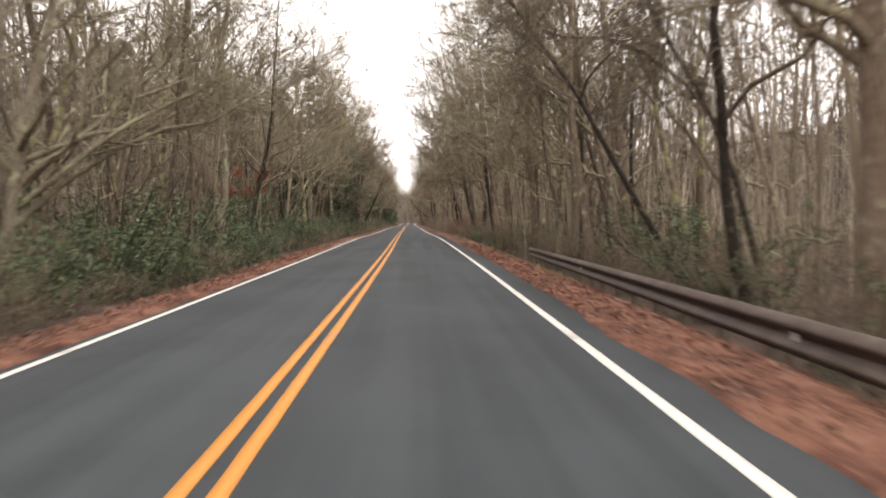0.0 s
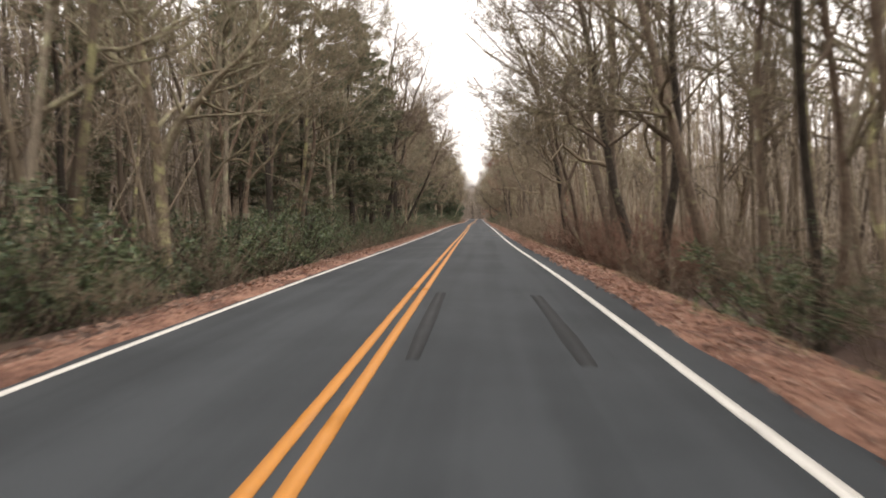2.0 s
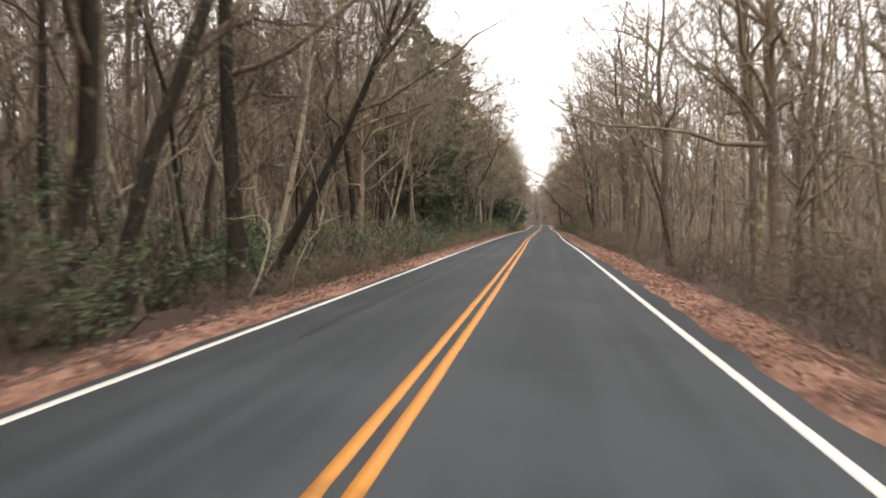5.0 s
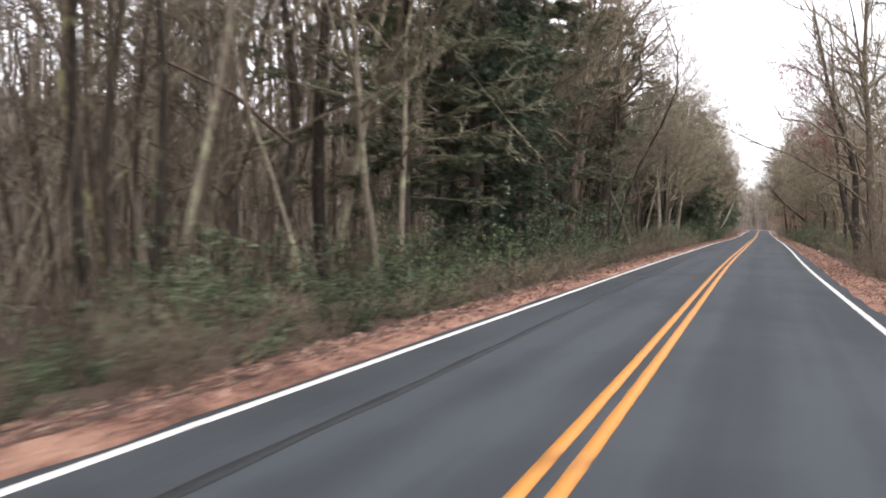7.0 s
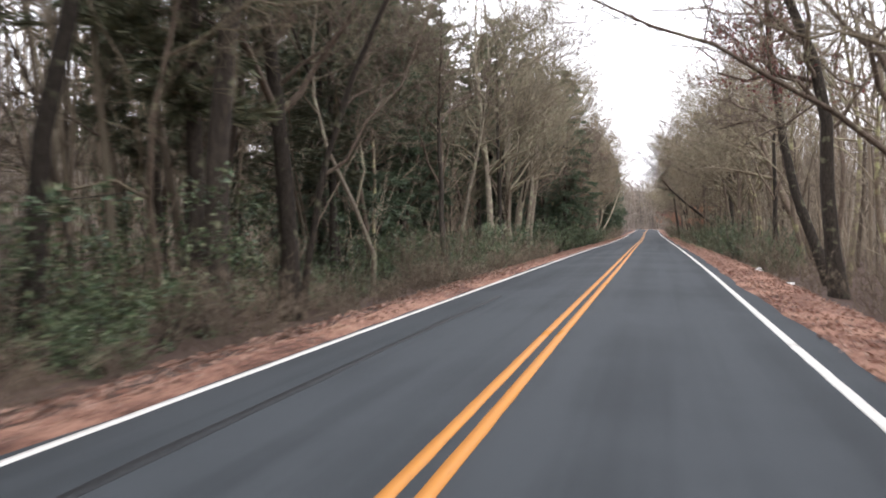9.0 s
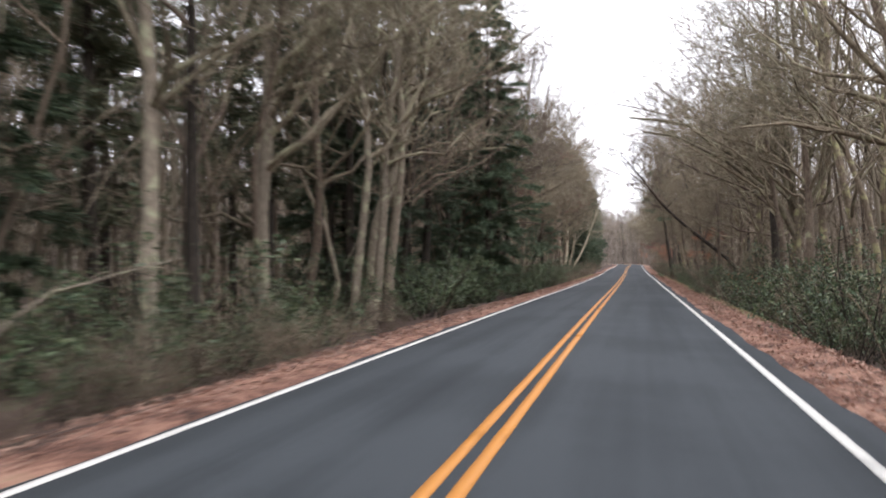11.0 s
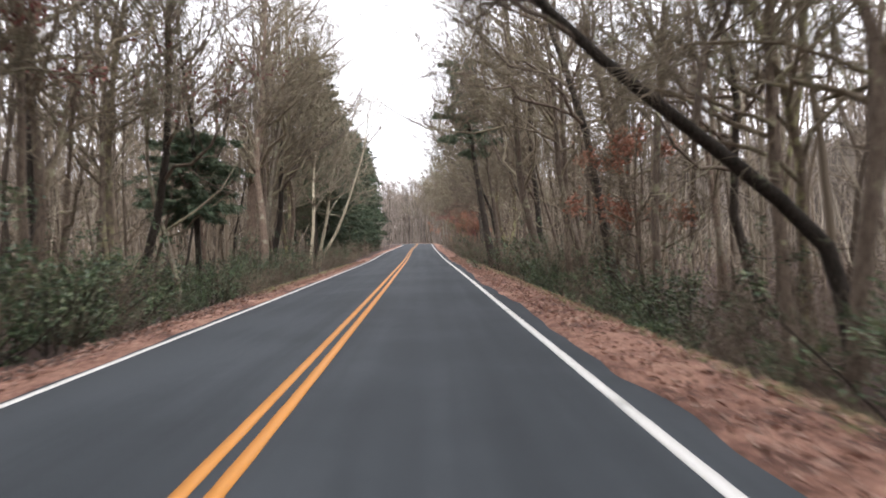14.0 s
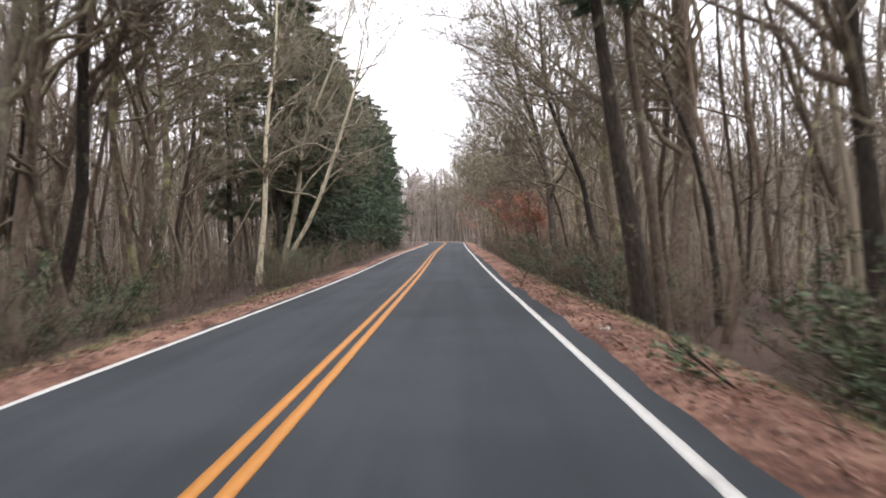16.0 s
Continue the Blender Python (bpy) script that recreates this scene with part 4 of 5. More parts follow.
while y < 480:
    y += rng.uniform(3.6, 6.6)
    for side in ((-1, 1, 1) if y < 70 else (-1, -1, 1) if 120 < y < 172 or 276 < y < 335 else (-1, 1)):
        x = side * rng.uniform(7.6, 13.5)
        if side < 0 and (41 < y < 57 or 150 < y < 177):
            x = -rng.uniform(13.0, 16.0)
        if y > 335:
            x = side * (rng.uniform(6.4, 9.0) if side > 0 else rng.uniform(11.5, 16.0))
        s = rng.uniform(0.85, 1.2)
        m = Matrix.LocRotScale(at(x, y), Euler((0, 0, rng.uniform(-0.9, 0.9) + (math.pi if side > 0 else 0))), (s, s, s))
        form = FORMS[rng.randrange(len(FORMS))]
        if y > 278:
            FAR_STAND.append((form, m))
        else:
            copy_thing(form, m)


def far_stand(places):
    """The countless trees farther along, as one stand."""
    vs, loops, sizes, slots, o = [], [], [], [], 0
    mats = []
    for form, m in places:
        mm = np.array(m)
        for part_ob in form.children:
            me = part_ob.data
            if me.materials[0] not in mats:
                mats.append(me.materials[0])
            co = np.empty(len(me.vertices) * 3, np.float32)
            me.vertices.foreach_get("co", co)
            li = np.empty(len(me.loops), np.int32)
            me.loops.foreach_get("vertex_index", li)
            sz = np.empty(len(me.polygons), np.int32)
            me.polygons.foreach_get("loop_total", sz)
            vs.append(co.reshape(-1, 3) @ mm[:3, :3].T + mm[:3, 3])
            loops.append(li + o)
            sizes.append(sz)
            slots.append(np.full(len(sz), mats.index(me.materials[0]), np.int32))
            o += len(me.vertices)
    vs, loops, sizes, slots = (np.concatenate(q) for q in (vs, loops, sizes, slots))
    me = bpy.data.meshes.new("far_stand")
    me.vertices.add(len(vs))
    me.vertices.foreach_set("co", vs.astype(np.float32).ravel())
    me.loops.add(len(loops))
    me.loops.foreach_set("vertex_index", loops)
    me.polygons.add(len(sizes))
    me.polygons.foreach_set("loop_start", np.concatenate([[0], np.cumsum(sizes)[:-1]]).astype(np.int32))
    me.polygons.foreach_set("material_index", slots)
    me.update(calc_edges=True)
    me.polygons.foreach_set("use_smooth", np.full(len(sizes), True))
    for q in mats:
        me.materials.append(q)
    me.validate()
    return tagged(new("roadside_woods", me), "leafless grey-brown trees lining the road farther on", "woods", kind="stuff")


far_stand(FAR_STAND)
for k, f in enumerate(FORMS):
    f.location = at((-1) ** k * (9.5 + k * 0.5), 346 + 3.1 * k)

# ---- deep woods behind: countless thin trunks ----


def woods_mesh(name, seed, width, length, trees, poles, twigs, thick, tall, mat):
    """Trees of a stretch of woods: trunks, limbs, saplings and a haze of twigs."""
    rng = np.random.default_rng(seed)
    g = []
    base = np.stack([rng.uniform(0, width, trees), rng.uniform(0, length, trees), np.full(trees, -0.9)], 1)
    H = rng.uniform(0.6, 1.0, trees) * tall
    way = norm(rng.normal(size=(trees, 3)) * np.array([0.07, 0.07, 0]) + np.array([0, 0, 1.0]))
    t = grow(base, way, H + 0.9, 5, rng, 0.06)
    g.append(tubes(t, taper(rng.uniform(0.06, 0.17, trees), 5, 0.2), 5))
    n = trees * 8
    pick = rng.integers(0, trees, n)
    s, d = on_paths(t, pick, rng.uniform(0.22, 1, n))
    az = rng.random(n) * 6.283
    w = norm(np.stack([np.cos(az), np.sin(az), rng.uniform(0.3, 1.6, n)], 1))
    b = grow(s, w, rng.uniform(1.4, 4.2, n), 3, rng, 0.08)
    g.append(tubes(b, taper(np.full(n, 0.035), 3, 0.3), 3))
    pick = rng.integers(0, n, twigs)
    s, d = on_paths(b, pick, rng.uniform(0.15, 1, twigs))
    g.append(spikes(s, norm(d + rng.normal(size=(twigs, 3)) * 0.6), rng.uniform(0.6, 2.0, twigs), thick, rng))
    low = poles * 5
    bush = np.stack([rng.uniform(0, width, low), rng.uniform(0, length, low), rng.uniform(-0.7, 2.6, low)], 1)
    g.append(spikes(bush, rng.normal(size=(low, 3)) + np.array([0, 0, 0.7]), rng.uniform(0.6, 1.8, low), thick, rng))
    foot = np.stack([rng.uniform(0, width, poles), rng.uniform(0, length, poles), np.full(poles, -0.9)], 1)
    way = norm(rng.normal(size=(poles, 3)) * np.array([0.34, 0.34, 0]) + np.array([0, 0, 1.0]))
    g.append(spikes(foot, way, rng.uniform(0.1, 0.55, poles) * tall, rng.uniform(0.018, 0.055, poles), rng))
    v, f = join(g)
    return mesh_of(name, v, f, mat)


WOODS = [woods_mesh("woods", 900 + k, 16, 22, 34, 190, 5200, 0.019, 21, STEMS) for k in range(3)]
# farther stretches use the bark with haze painted into it
FAR = [woods_mesh("woods", 950 + k, 30, 44, 110, 260, 6500, 0.04, 24, HAZED_STEMS) for k in range(2)]


def woods_row(meshes, beside, width, length, y0, y1, sides=(-1, 1)):
    for j, y in enumerate(np.arange(y0, y1, length)):
        for side in sides:
            o = tagged(new("deep_woods", meshes[(j + (side > 0)) % len(meshes)]), "dense leafless woods of thin grey-brown trunks", "woods", kind="stuff")
            p = at(side * beside, y + length / 2)
            turn = Matrix.Rotation(0 if side > 0 else math.pi, 4, "Z")
            o.matrix_world = Matrix.Translation((p.x - side * width / 2, y + (0 if side > 0 else length), p.z)) @ turn


woods_row(WOODS, 19, 16, 22.0, -10, 420)
woods_row(WOODS, 26, 16, 22.0, -3, 330, (-1,))
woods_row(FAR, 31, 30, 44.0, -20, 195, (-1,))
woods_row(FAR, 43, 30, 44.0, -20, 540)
END = [woods_mesh("woods", 980, 16, 22, 30, 60, 2200, 0.04, 19, HAZED_STEMS)]
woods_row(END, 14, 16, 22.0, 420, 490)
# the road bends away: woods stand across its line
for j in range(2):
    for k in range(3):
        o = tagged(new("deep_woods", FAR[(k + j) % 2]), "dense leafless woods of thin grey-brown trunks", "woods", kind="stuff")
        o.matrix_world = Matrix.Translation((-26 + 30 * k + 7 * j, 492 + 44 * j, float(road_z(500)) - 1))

# ---- wooded distance that closes the view behind the trunks ----


def distant_material():
    """Close-set far stems: upright streaks of light and dark."""
    m, nt, bsdf = nodes_of("distant_woods", 1.0)
    tc = nt.nodes.new("ShaderNodeTexCoord")
    mp = add(nt, "ShaderNodeMapping", Scale=(2.6, 2.6, 0.16))
    nt.links.new(tc.outputs["Object"], mp.inputs[0])
    a = add(nt, "ShaderNodeTexNoise", Scale=1.0, Detail=5.0, Roughness=0.65)
    nt.links.new(mp.outputs[0], a.inputs["Vector"])
    r = ramp(nt, [(0.36, (0.056, 0.046, 0.035)), (0.5, (0.140, 0.117, 0.090)), (0.64, (0.251, 0.215, 0.166))])
    nt.links.new(a.outputs[0], r.inputs[0])
    nt.links.new(r.outputs[0], bsdf.inputs["Base Color"])
    bump(nt, a.outputs[0], bsdf, 0.8, 0.3)
    return m


HAZE_WOODS = distant_material()


def far_woods(name, points, seed, high=14.0):
    """A ragged far tree line, as one thick band."""
    rng = np.random.default_rng(seed)
    p = np.asarray(points, float)
    seg = np.linalg.norm(np.diff(p, axis=0), axis=1)
    along = np.concatenate([[0], np.cumsum(seg)])
    u = np.arange(0, along[-1], 0.3)
    x, y = np.interp(u, along, p[:, 0]), np.interp(u, along, p[:, 1])
    wave = np.convolve(rng.normal(size=len(u) + 24), np.ones(25) / 25, "valid") * 4
    top = high + wave + np.where(np.arange(len(u)) % 2 == 0, 0.0, rng.uniform(1.0, 12.0, len(u)) * rng.random(len(u)))
    base = road_z(y) - 4
    rows = [np.stack([x, y, base], 1), np.stack([x, y, base + 4 + top * 0.55], 1), np.stack([x, y, base + 4 + top], 1)]
    v = np.stack(rows, 1)
    n, k = v.shape[:2]
    i = np.arange(n - 1)[:, None] * k + np.arange(k - 1)[None]
    q = np.stack([i, i + 1, i + k + 1, i + k], 2).reshape(-1, 4)
    return tagged(new(name, mesh_of(name, v, [q], HAZE_WOODS)), "distant grey-brown woods closing the view", "woods", kind="structure")


line_y = np.arange(-140, 561, 20.0)
far_woods("backdrop_west", [(float(road_x(v)) - 64, v) for v in line_y], 31)
far_woods("backdrop_east", [(float(road_x(v)) + 64, v) for v in line_y] + [(70, 640)], 32)
far_woods("backdrop_north", [(-90, 655), (-30, 660), (40, 655), (75, 635)], 33, 13.0)
far_woods("backdrop_south", [(-63, -140), (63, -140)], 34)

# ---- conifers ----
cedar_a = evergreen_meshes("cedar", 1, 13.5, 0.2, 2.7, 0.16, NEEDLE, 26000, tuft=0.34)
cedar_b = evergreen_meshes("cedar", 2, 19.5, 0.26, 3.7, 0.06, NEEDLE, 90000, tuft=0.30, taper_top=0.7, full=1.7)
hemlock = evergreen_meshes("hemlock", 12, 17.5, 0.2, 4.4, 0.2, PINE, 24000, droop=0.12, tuft=0.36, taper_top=0.8, full=0.9)
far_cedar = evergreen_meshes("cedar", 7, 20.0, 0.25, 3.4, 0.05, NEEDLE, 12000, tuft=0.62)
pine_c = evergreen_meshes("pine", 9, 20.5, 0.22, 3.9, 0.24, PINE, 34000, droop=0.02, tuft=0.42, taper_top=0.55, full=1.2)
small_cedar = evergreen_meshes("cedar", 3, 7.4, 0.12, 2.5, 0.5, NEEDLE, 32000, tuft=0.28, taper_top=0.45, full=2.2)
top_cedar = evergreen_meshes("cedar", 6, 13.6, 0.26, 2.2, 0.54, NEEDLE, 15000, droop=0.05, tuft=0.30, taper_top=0.6, full=0.8)
pine_a = evergreen_meshes("pine", 4, 19.0, 0.22, 3.0, 0.45, PINE, 13000, droop=-0.1, tuft=0.40, taper_top=0.5)
pine_b = evergreen_meshes("pine", 5, 16.5, 0.2, 2.9, 0.3, PINE, 15000, droop=-0.05, tuft=0.40, taper_top=0.7)
far_pine = evergreen_meshes("pine", 8, 17.5, 0.2, 3.1, 0.2, PINE, 6500, droop=-0.02, tuft=0.62, taper_top=0.6)
r = random.Random(21)
DEEP = [(-r.uniform(22.0, 30.0), y + r.uniform(-3, 3)) for y in list(range(66, 112, 15)) + list(range(180, 262, 13))] + [(-16.0, 78), (-14.2, 96), (-15.5, 110), (-14.6, 207), (-15.2, 218), (-14.4, 233), (-16.2, 245)]
EVERGREENS = [
    ("hemlock", "olive-green hemlock with open drooping boughs", hemlock, [(-7.6, 100), (-8.4, 105.5), (-7.8, 112), (-9.6, 94), (-8.3, 181.5), (-9.4, 168.0)]),
    ("pine_tree", "olive-green pine standing deep among leafless trees", far_pine, DEEP),
    ("conifer", "tall dark green conifer with boughs low down", cedar_a, [(-13.2, 228), (-12.4, 249)]),
    ("conifer", "tall dark green conifer with a thick crown", cedar_b, [(-9.6, 177.0), (-8.8, 173.0), (-12.4, 247), (-13.4, 219), (-14.4, 223), (-13.6, 213), (-11.0, 255), (-7.2, 259.5), (-10.8, 263), (-8.4, 266), (-11.5, 271)]),
    ("pine_tree", "pine with a bare trunk and an open olive-green crown", pine_a, [(-13.8, 188), (-18.0, 195), (-15.5, 205), (-14.5, 214), (-12.5, 222), (-13.5, 232), (-11.0, 246)]),
    ("pine_tree", "pine with olive-green boughs down half of its trunk", pine_b, [(-12.6, 88), (-15.0, 225), (-16.0, 236), (-14.0, 249), (-11.0, 208), (-12.0, 240), (-9.0, 366), (-8.7, 372)]),
    ("pine_tree", "tall pine with lush olive-green boughs from low on its trunk", pine_c, [(-9.2, 195.5), (-15.5, 203), (-11.4, 341), (-9.8, 347), (-9.4, 353), (-9.2, 360)]),
    ("conifer", "dark green conifer in a close row along the road", far_cedar, [(-9.0 - 0.8 * (k % 2) - 0.03 * (k * 7 % 5), 352 + 5.7 * k) for k in range(15)]),
    ("small_cedar", "small dark cedar with a flat bushy crown", small_cedar, [(-8.4, 297.6)]),
    ("tall_cedar", "dark cedar with a bare lower trunk and a ragged crown", top_cedar, [(5.8, 312.6)]),
]
for name, label, meshes, places in EVERGREENS:
    first = evergreen(name, label, meshes)
    rng = random.Random(len(name) + len(places))
    for k, (x, y) in enumerate(places):
        s = rng.uniform(0.9, 1.12)
        m = Matrix.LocRotScale(at(x, y), Euler((0, 0, rng.uniform(0, 6.28))), (s, s, s))
        if name == "tall_cedar":
            m = Matrix.Translation(at(x, y)) @ Matrix.Rotation(-0.13, 4, "Y")
        if k == 0:
            first.matrix_world = m
        else:
            o = copy_thing(first, Matrix.LocRotScale(at(x, y), Euler((0, 0, rng.uniform(0, 6.28))), None))
            o.scale = (s, s, s)

# ---- evergreen shrubs and leafless brush under the trees ----
LAURELS = []
for k in range(4):
    st, lv = shrub_meshes(300 + k, 2.2 + 0.3 * k, 1.7 + 0.25 * k, 2300, LAUREL, 0.092)
    root = tagged(new("evergreen_shrub"), "dense dark green broad-leaved shrub under the trees", "shrub", "evergreen shrubs under the trees")
    child("framework", st, root)
    child("foliage", lv, root)
    LAURELS.append(root)
rng = random.Random(77)
SHRUB_RUNS = [(-1, 6, 62, 1.5), (-1, 62, 78, 2.0), (-1, 72, 82, 2.0), (-1, 84, 92, 4.0), (-1, 92, 112, 2.6), (-1, 112, 160, 1.9), (-1, 160, 215, 1.9), (-1, 215, 266, 1.8), (-1, 268, 300, 1.6), (-1, 300, 330, 2.2), (1, 236, 285, 1.9), (1, 286, 330, 5.0), (1, 4, 44, 8.0), (1, 53, 62, 7), (1, 222, 236, 3.0), (1, 330, 352, 5), (-1, 330, 360, 5)]
for side, y0, y1, step in SHRUB_RUNS:
    y = y0
    while y < y1:
        x = side * (5.7 + (3.6 if side > 0 else 6.0) * rng.random() ** 1.3)
        if side > 0 and y < 43:
            x = 8.0 + 3.0 * rng.random()
        if side < 0 and 119 < y < 132:
            x = -9.0 - rng.random()
        s = rng.choice((0.5, 0.7, 0.9, 1.1)) * rng.uniform(0.85, 1.2) + 0.12 * (abs(x) - 5.7)
        src = LAURELS[rng.randrange(4)]
        y += step * rng.uniform(0.5, 1.5)
        if side < 0 and 112 < y < 215:
            x -= 0.9
        if noise.noise((y * 0.11, side * 7.0, 0.5)) < (-0.12 if side < 0 and 112 < y < 215 else -0.32) and rng.random() < 0.7:
            continue
        m = Matrix.LocRotScale(at(x, y), Euler((0, 0, rng.uniform(0, 6.28))), None)
        o = copy_thing(src, m)
        o.scale = (s, s, s * rng.uniform(0.85, 1.1))


def laurels_at(*spots):
    """Single shrubs: place beside and along the road, and size."""
    for x, y, size in spots:
        o = copy_thing(LAURELS[int(y) % 4], Matrix.LocRotScale(at(x, y), Euler((0, 0, y)), None))
        o.scale = (size, size, size)


laurels_at((-5.6, 139.5, 0.6), (-5.5, 143.0, 0.6), (-5.9, 146.5, 0.8), (-5.6, 150.0, 0.6), (-5.9, 153.5, 0.8), (-5.7, 157.0, 0.7), (-5.8, 160.5, 0.8), (-5.9, 206.0, 0.7), (-6.1, 210.0, 0.9), (-5.8, 214.0, 0.7), (-6.2, 218.0, 0.9), (-5.7, 222.0, 0.7), (-6.0, 226.0, 0.8))
laurels_at((-6.2, 5.0, 0.9), (-6.9, 8.0, 1.2), (-6.6, 11.5, 1.0), (-6.3, 3.0, 0.8), (-7.6, 16.5, 1.4), (-6.9, 20.0, 1.1), (-8.2, 23.0, 1.6), (-7.8, 38.5, 1.3), (-8.6, 41.0, 1.6), (-7.4, 44.0, 1.1), (-8.8, 46.5, 1.6), (-7.9, 50.5, 1.5), (-7.0, 53.0, 1.1), (-8.9, 54.5, 1.8), (-7.8, 57.5, 1.5), (-8.6, 60.5, 1.7), (-7.0, 59.5, 1.1), (-5.8, 174.0, 0.7), (-6.0, 178.0, 0.8), (-6.2, 181.0, 0.8), (-6.9, 184.0, 1.1), (-6.4, 188.5, 0.9))
laurels_at((-6.3, 64.0, 0.9), (-6.5, 67.0, 1.1), (-7.2, 69.5, 1.5), (-6.6, 72.0, 1.3), (-7.8, 77.0, 1.4), (-6.4, 134.5, 1.0), (-6.9, 137.5, 1.1), (-7.8, 131.0, 1.3), (-7.4, 141.0, 1.2))
laurels_at((-6.6, 268.0, 1.1), (-7.4, 271.0, 1.4), (-6.9, 274.5, 1.2), (-7.8, 278.0, 1.5), (-6.7, 281.0, 1.1), (-7.5, 285.0, 1.3), (-6.8, 297.5, 1.0), (-7.8, 300.0, 1.3), (-6.5, 303.0, 0.9), (-7.3, 306.0, 1.2), (-8.2, 309.0, 1.4), (-6.8, 312.5, 1.0), (-6.8, 243.0, 1.2), (-7.5, 245.5, 1.5), (-7.0, 248.0, 1.3), (-6.6, 164.5, 1.1), (-7.4, 166.5, 1.4), (-6.7, 168.5, 1.2), (-7.3, 171.0, 1.4), (-6.5, 173.5, 1.0), (-7.0, 176.5, 1.3))
laurels_at((7.4, 296.5, 1.0), (8.2, 299.0, 1.3), (7.3, 303.0, 1.0), (8.3, 306.5, 1.0), (7.6, 238.5, 1.3), (7.2, 241.5, 1.2), (8.0, 244.0, 1.5), (7.4, 247.0, 1.3), (8.2, 250.5, 1.5), (8.4, 252.6, 1.1), (8.8, 256.6, 1.2), (7.6, 260.0, 1.2))
for k, r in enumerate(LAURELS):
    r.location = at(-8.0 - 0.4 * k, 14 + 6 * k)
BRUSHES = []
for k in range(4):
    root = tagged(new("bare_brush", brush_mesh(400 + k, 1.7, 1.7 + 0.3 * k, 330, BRUSH)), "leafless thicket of fine grey-brown stems", "brush", kind="stuff")
    BRUSHES.append(root)
y = -4
while y < 380:
    y += rng.uniform(2.6, 4.6)
    for side in ((-1, 1, 1) if y < 60 or y > 290 else (-1, 1)):
        x = side * rng.uniform(7.7 if side > 0 and y < 43 else 5.6, 10.5)
        if side < 0 and 238 < y < 272:
            continue
        o = copy_thing(BRUSHES[rng.randrange(4)], Matrix.LocRotScale(at(x, y), Euler((0, 0, rng.uniform(0, 6.28))), None))
        s = rng.uniform(0.7, 1.35) * (1.25 if side > 0 and 78 < y < 150 else 1.0)
        o.scale = (s, s, s)
y = 2.0
while y < 345:
    y += rng.uniform(1.9, 3.3)
    side = rng.choice((-1, -1, 1))
    x = side * rng.uniform(4.9, 6.2) if side < 0 else rng.uniform(6.0, 7.0)
    if (side > 0 and y < 43) or (side < 0 and 238 < y < 272):
        continue
    s = rng.uniform(0.35, 0.65)
    o = copy_thing(BRUSHES[rng.randrange(4)], Matrix.LocRotScale(at(x, y), Euler((0, 0, rng.uniform(0, 6.28))), None))
    o.scale = (s * 1.3, s * 1.3, s)
y = 118.0
while y < 228:
    y += rng.uniform(1.5, 2.6)
    s = rng.uniform(0.32, 0.52)
    o = copy_thing(BRUSHES[rng.randrange(4)], Matrix.LocRotScale(at(-rng.uniform(4.75, 5.9), y), Euler((0, 0, rng.uniform(0, 6.28))), None))
    o.scale = (s * 1.4, s * 1.4, s)
for k, r in enumerate(BRUSHES):
    r.location = at(8.0 + 0.5 * k, 20 + 9 * k)

RUSSET = bark("russet_stems", (0.10, 0.055, 0.040), (0.26, 0.150, 0.110), (0.20, 0.13, 0.09), 0.08)
russet = tagged(new("russet_brush", brush_mesh(450, 1.9, 2.4, 900, RUSSET)), "leafless thicket of fine red-brown stems", "brush", kind="stuff")
russet.location = at(7.2, 71.0)
for k in range(13):
    m = Matrix.LocRotScale(at(rng.uniform(6.7, 9.9), 72 + 2.3 * k + rng.uniform(-0.6, 0.6)), Euler((0, 0, rng.uniform(0, 6.28))), None)
    o = copy_thing(russet, m)
    o.scale = [rng.uniform(0.75, 1.15)] * 3

# ---- fallen leaves on the verges ----


def leaf_litter(seed, side, x0, x1, count, y0, y1, mat):
    rng = np.random.default_rng(seed)
    y = rng.uniform(y0, y1, count)
    x = side * (x0 + (x1 - x0) * rng.random(count) ** 0.8)
    p = np.stack([road_x(y) + x, y, ground_z(x, y) + rng.uniform(0.055, 0.085, count)], 1)
    way = rng.normal(size=(count, 3)) * np.array([1, 1, 0.3])
    v, f = blades(p, way, rng.uniform(0.06, 0.14, count), rng.uniform(0.03, 0.065, count), rng, 0.3)
    return tagged(new("fallen_leaves", mesh_of("fallen_leaves", v, [f], mat, False)), "scattered dry brown leaves on the verge", "leaves", kind="stuff")


leaf_litter(60, -1, 3.46, 4.6, 5500, -4, 46, DARK_LITTER)
leaf_litter(61, -1, 3.46, 4.6, 29000, 45, 330, LITTER)
leaf_litter(63, 1, 7.6, 10.6, 5000, 258, 268, LITTER)
leaf_litter(64, 1, 3.70, 5.4, 9000, -4, 45, DARK_LITTER)
leaf_litter(62, 1, 3.62, 5.4, 46000, 43, 330, LITTER)

# ---- marks on the asphalt ----
TAR = ground_material("dark_tar", [(0.3, (0.010, 0.011, 0.012)), (0.7, (0.020, 0.022, 0.024))], 30.0, 3.0, 0.7, 0.003)
RUBBER = ground_material("tyre_rubber", [(0.3, (0.011, 0.012, 0.013)), (0.5, (0.016, 0.018, 0.020)), (0.68, (0.028, 0.031, 0.034))], 9.0, 1.2, 0.8, 0.002)


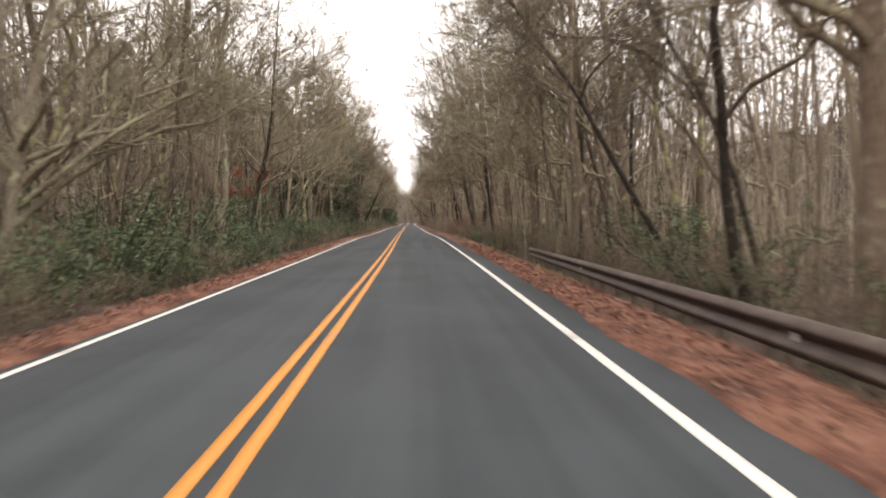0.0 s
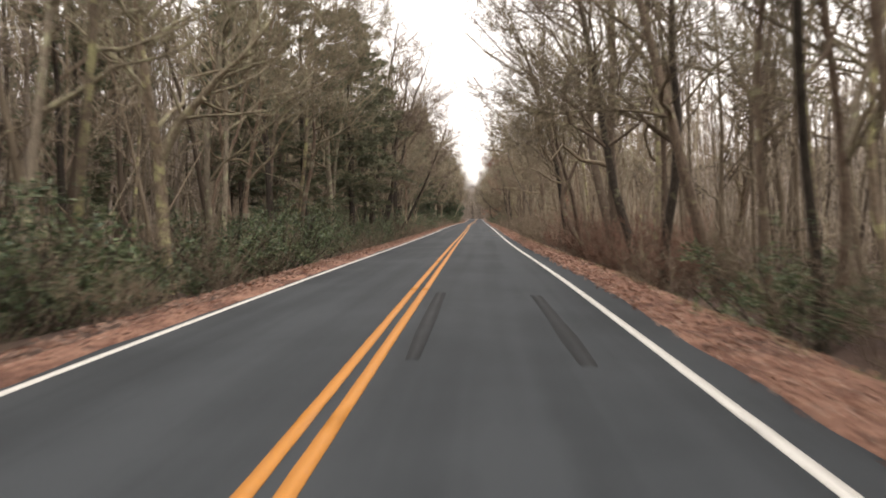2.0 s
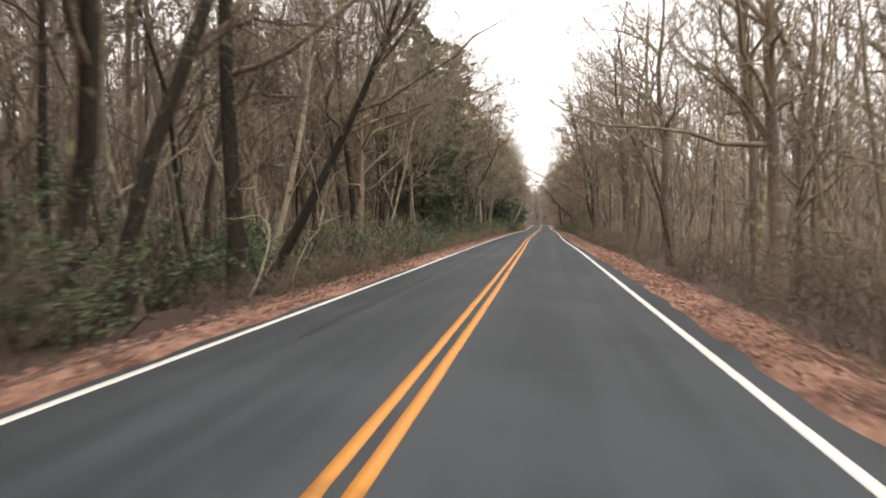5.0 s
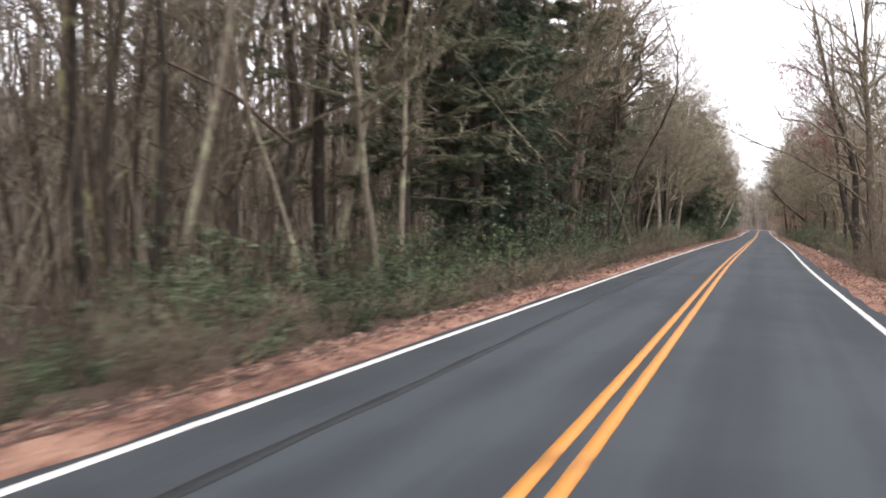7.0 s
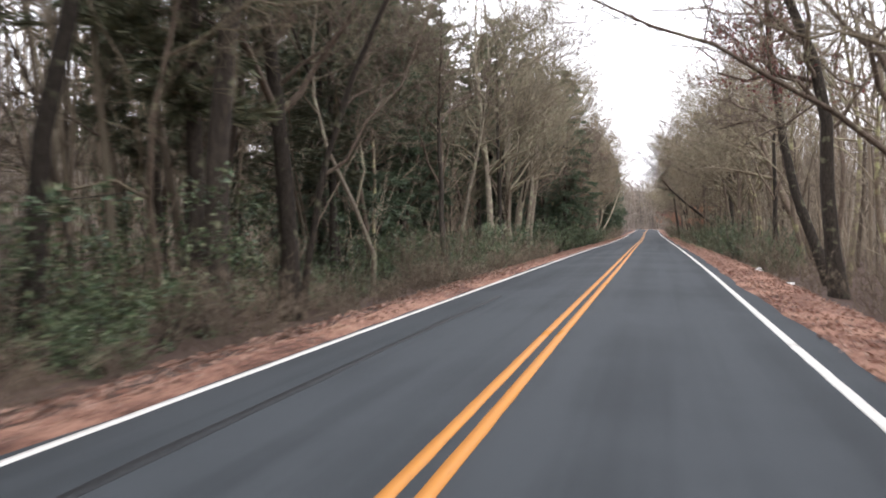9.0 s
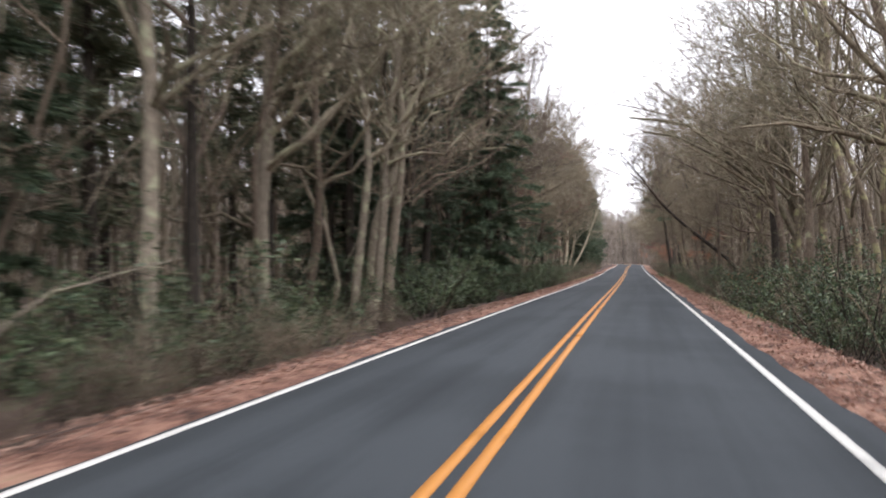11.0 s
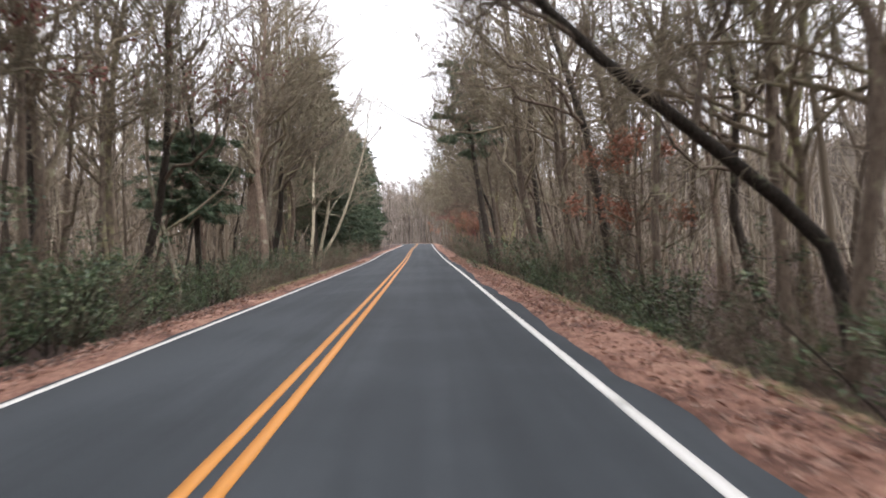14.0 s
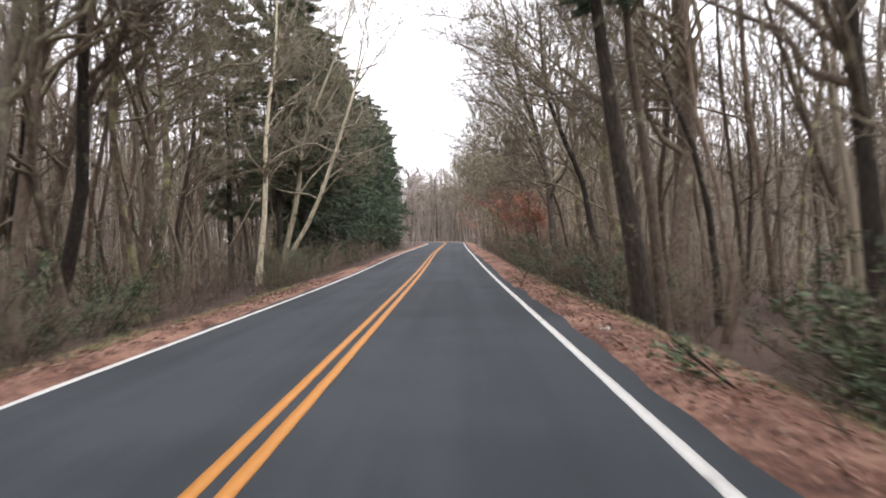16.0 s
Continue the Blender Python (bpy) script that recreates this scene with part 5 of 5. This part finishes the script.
def road_mark(name, label, mat, x0, x1, y0, y1, wander=0.0, seed=0):
    rng = np.random.default_rng(seed)
    ys = np.linspace(y0, y1, max(3, int((y1 - y0) / 1.2)))
    mid = np.convolve(rng.normal(size=len(ys) + 4), np.ones(5) / 5, "valid") * wander
    w = (x1 - x0) * rng.uniform(0.7, 1.2, len(ys)) * np.sin(np.linspace(0.25, 2.89, len(ys))) ** 0.12
    c = (x0 + x1) / 2 + mid
    X = np.stack([c - w / 2, c - w / 2, c + w / 2, c + w / 2], 1)
    Z = -CROWN * np.abs(X) + road_z(ys)[:, None] + np.array([[0.0, 0.004, 0.004, 0.0]])
    return tagged(new(name, strip(name, X, ys, Z, mat)), label, "road marking", kind="structure")


road_mark("tar_seam", "dark tar seam along the lane", TAR, -2.21, -2.05, 116, 176, 0.05, 1)
road_mark("tar_seam", "dark tar seam along the lane", TAR, -2.22, -2.06, 177, 197, 0.05, 2)
road_mark("skid_mark", "dark tyre mark in the lane", RUBBER, 0.36, 0.58, 52.4, 59.4, 0.03, 3)
road_mark("skid_mark", "dark tyre mark in the lane", RUBBER, 2.15, 2.37, 52.3, 59.3, 0.03, 4)

# ---- grass on the verge ----
GRASS = leafy("dry_grass", [(0.22, 0.17, 0.085), (0.17, 0.17, 0.07), (0.11, 0.135, 0.05), (0.30, 0.23, 0.13)], 0.8)


def grass(seed, side, x0, x1, y0, y1, count):
    rng = np.random.default_rng(seed)
    clumps = rng.uniform(0, 1, (count // 12, 2))
    pick = rng.integers(0, len(clumps), count)
    x = side * (x0 + (x1 - x0) * clumps[pick, 0] + rng.normal(size=count) * 0.06)
    y = y0 + (y1 - y0) * clumps[pick, 1] + rng.normal(size=count) * 0.1
    p = np.stack([road_x(y) + x, y, ground_z(x, y) + 0.03], 1)
    way = norm(rng.normal(size=(count, 3)) * 0.5 + np.array([0, 0, 1.0]))
    v, f = spikes(p, way, rng.uniform(0.06, 0.2, count), 0.006, rng)
    return tagged(new("grass", mesh_of("grass", v, [f], GRASS)), "tufts of dry yellow-green grass on the verge", "grass", kind="stuff")


grass(71, 1, 4.6, 5.4, 238, 330, 9000)
grass(72, -1, 4.1, 4.7, 290, 325, 3500)
grass(73, 1, 4.6, 5.4, 20, 120, 3000)

# ---- fallen branches and litter ----


def fallen_branch(points, radius, seed, label, mat="light", n=9, reach=1.1):
    """A dead branch through a few points given beside the road, along it and above the ground."""
    rng = np.random.default_rng(seed)
    p = np.array([tuple(at(x, y, z)) for x, y, z in points])
    u = np.linspace(0, len(p) - 1, 9)
    path = np.stack([np.interp(u, np.arange(len(p)), p[:, k]) for k in range(3)], 1)
    path[1:-1] += rng.normal(size=(7, 3)) * 0.05
    origin = path[0].copy()
    path = (path - origin)[None]
    v, f = tubes(path, taper(np.array([radius]), 9, 0.3), 6)
    ob = tagged(new("fallen_branch", mesh_of("fallen_branch", v, [f], BARK[mat])), label, "branch")
    s, d = on_paths(path, np.zeros(n, int), rng.uniform(0.25, 1, n))
    l2 = grow(s, norm(d + rng.normal(size=(n, 3)) * 0.6), rng.uniform(0.3, 1.0, n) * reach, 4, rng, 0.2)
    for k in range(n):
        v, f = tubes(l2[k:k + 1], taper(np.full(1, radius * 0.4), 4, 0.3), 4)
        child("side_branch", mesh_of("side_branch", v, [f], BARK[mat]), ob)
    ob.location = origin
    return ob


fallen_branch([(-8.2, 254.4, 0.1), (-7.9, 258.0, 0.5), (-7.7, 261.5, 0.9)], 0.035, 1, "pale bent branch lying at the edge of the woods")
fallen_branch([(-6.6, 125.9, 0.0), (-6.0, 125.9, 1.15), (-6.05, 125.9, 1.9), (-6.35, 126.0, 2.2), (-6.45, 126.0, 3.3)], 0.035, 2, "crooked pale dead sapling beside a dark trunk", "birch", 14, 1.5)
fallen_branch([(-5.9, 127.4, 0.0), (-5.7, 127.6, 0.9), (-5.3, 127.9, 1.7), (-5.2, 128.0, 2.4), (-4.8, 128.2, 3.2)], 0.028, 8, "thin pale dead sapling with crooked forks", "birch", 10, 1.2)
fallen_branch([(-7.6, 221.0, 0.2), (-7.4, 223.0, 1.9), (-7.2, 226.5, 2.4)], 0.04, 3, "pale dead limb hanging over the shrubs")
fallen_branch([(6.6, 284.0, 0.0), (6.9, 285.0, 0.55), (7.2, 286.6, 0.45)], 0.03, 4, "pale curved branch among the shrubs")
fallen_branch([(6.7, 290.0, 0.0), (7.2, 291.8, 0.5), (7.8, 294.0, 0.7)], 0.035, 5, "pale dead branch lying in the brush")
fallen_branch([(-6.0, 31.0, 0.0), (-7.0, 33.0, 0.8), (-8.2, 34.6, 1.2)], 0.045, 6, "grey dead branch leaning in the shrubs")
fallen_branch([(9.0, 40.0, 0.0), (9.1, 42.0, 2.2), (8.6, 46.0, 2.7)], 0.035, 7, "pale bent sapling bowed over the brush")


def paper_scrap(x, y, size, seed):
    rng = np.random.default_rng(seed)
    n = 5
    gx2, gy2 = np.meshgrid(np.linspace(-1, 1, n), np.linspace(-0.7, 0.7, n))
    z = rng.uniform(0, 0.5, (n, n))
    top = np.stack([gx2, gy2, z + 0.1], 2).reshape(-1, 3) * size
    low = top - np.array([0, 0, 0.02])
    i = (np.arange(n - 1)[:, None] * n + np.arange(n - 1)[None]).ravel()
    q = np.stack([i, i + 1, i + n + 1, i + n], 1)
    ob = tagged(new("paper_scrap", mesh_of("paper_scrap", np.concatenate([top, low]), [q, q[:, ::-1] + n * n], PAPER, False)), "crumpled dirty white scrap of litter on the verge", "litter")
    ob.location = at(x, y, 0.05)
    return ob


for k, (x, y, size) in enumerate([(5.1, 203.1, 0.16), (5.1, 210.6, 0.2), (5.0, 209.4, 0.13), (4.05, 308.2, 0.08), (5.7, 310.2, 0.07)]):
    paper_scrap(x, y, size, k)
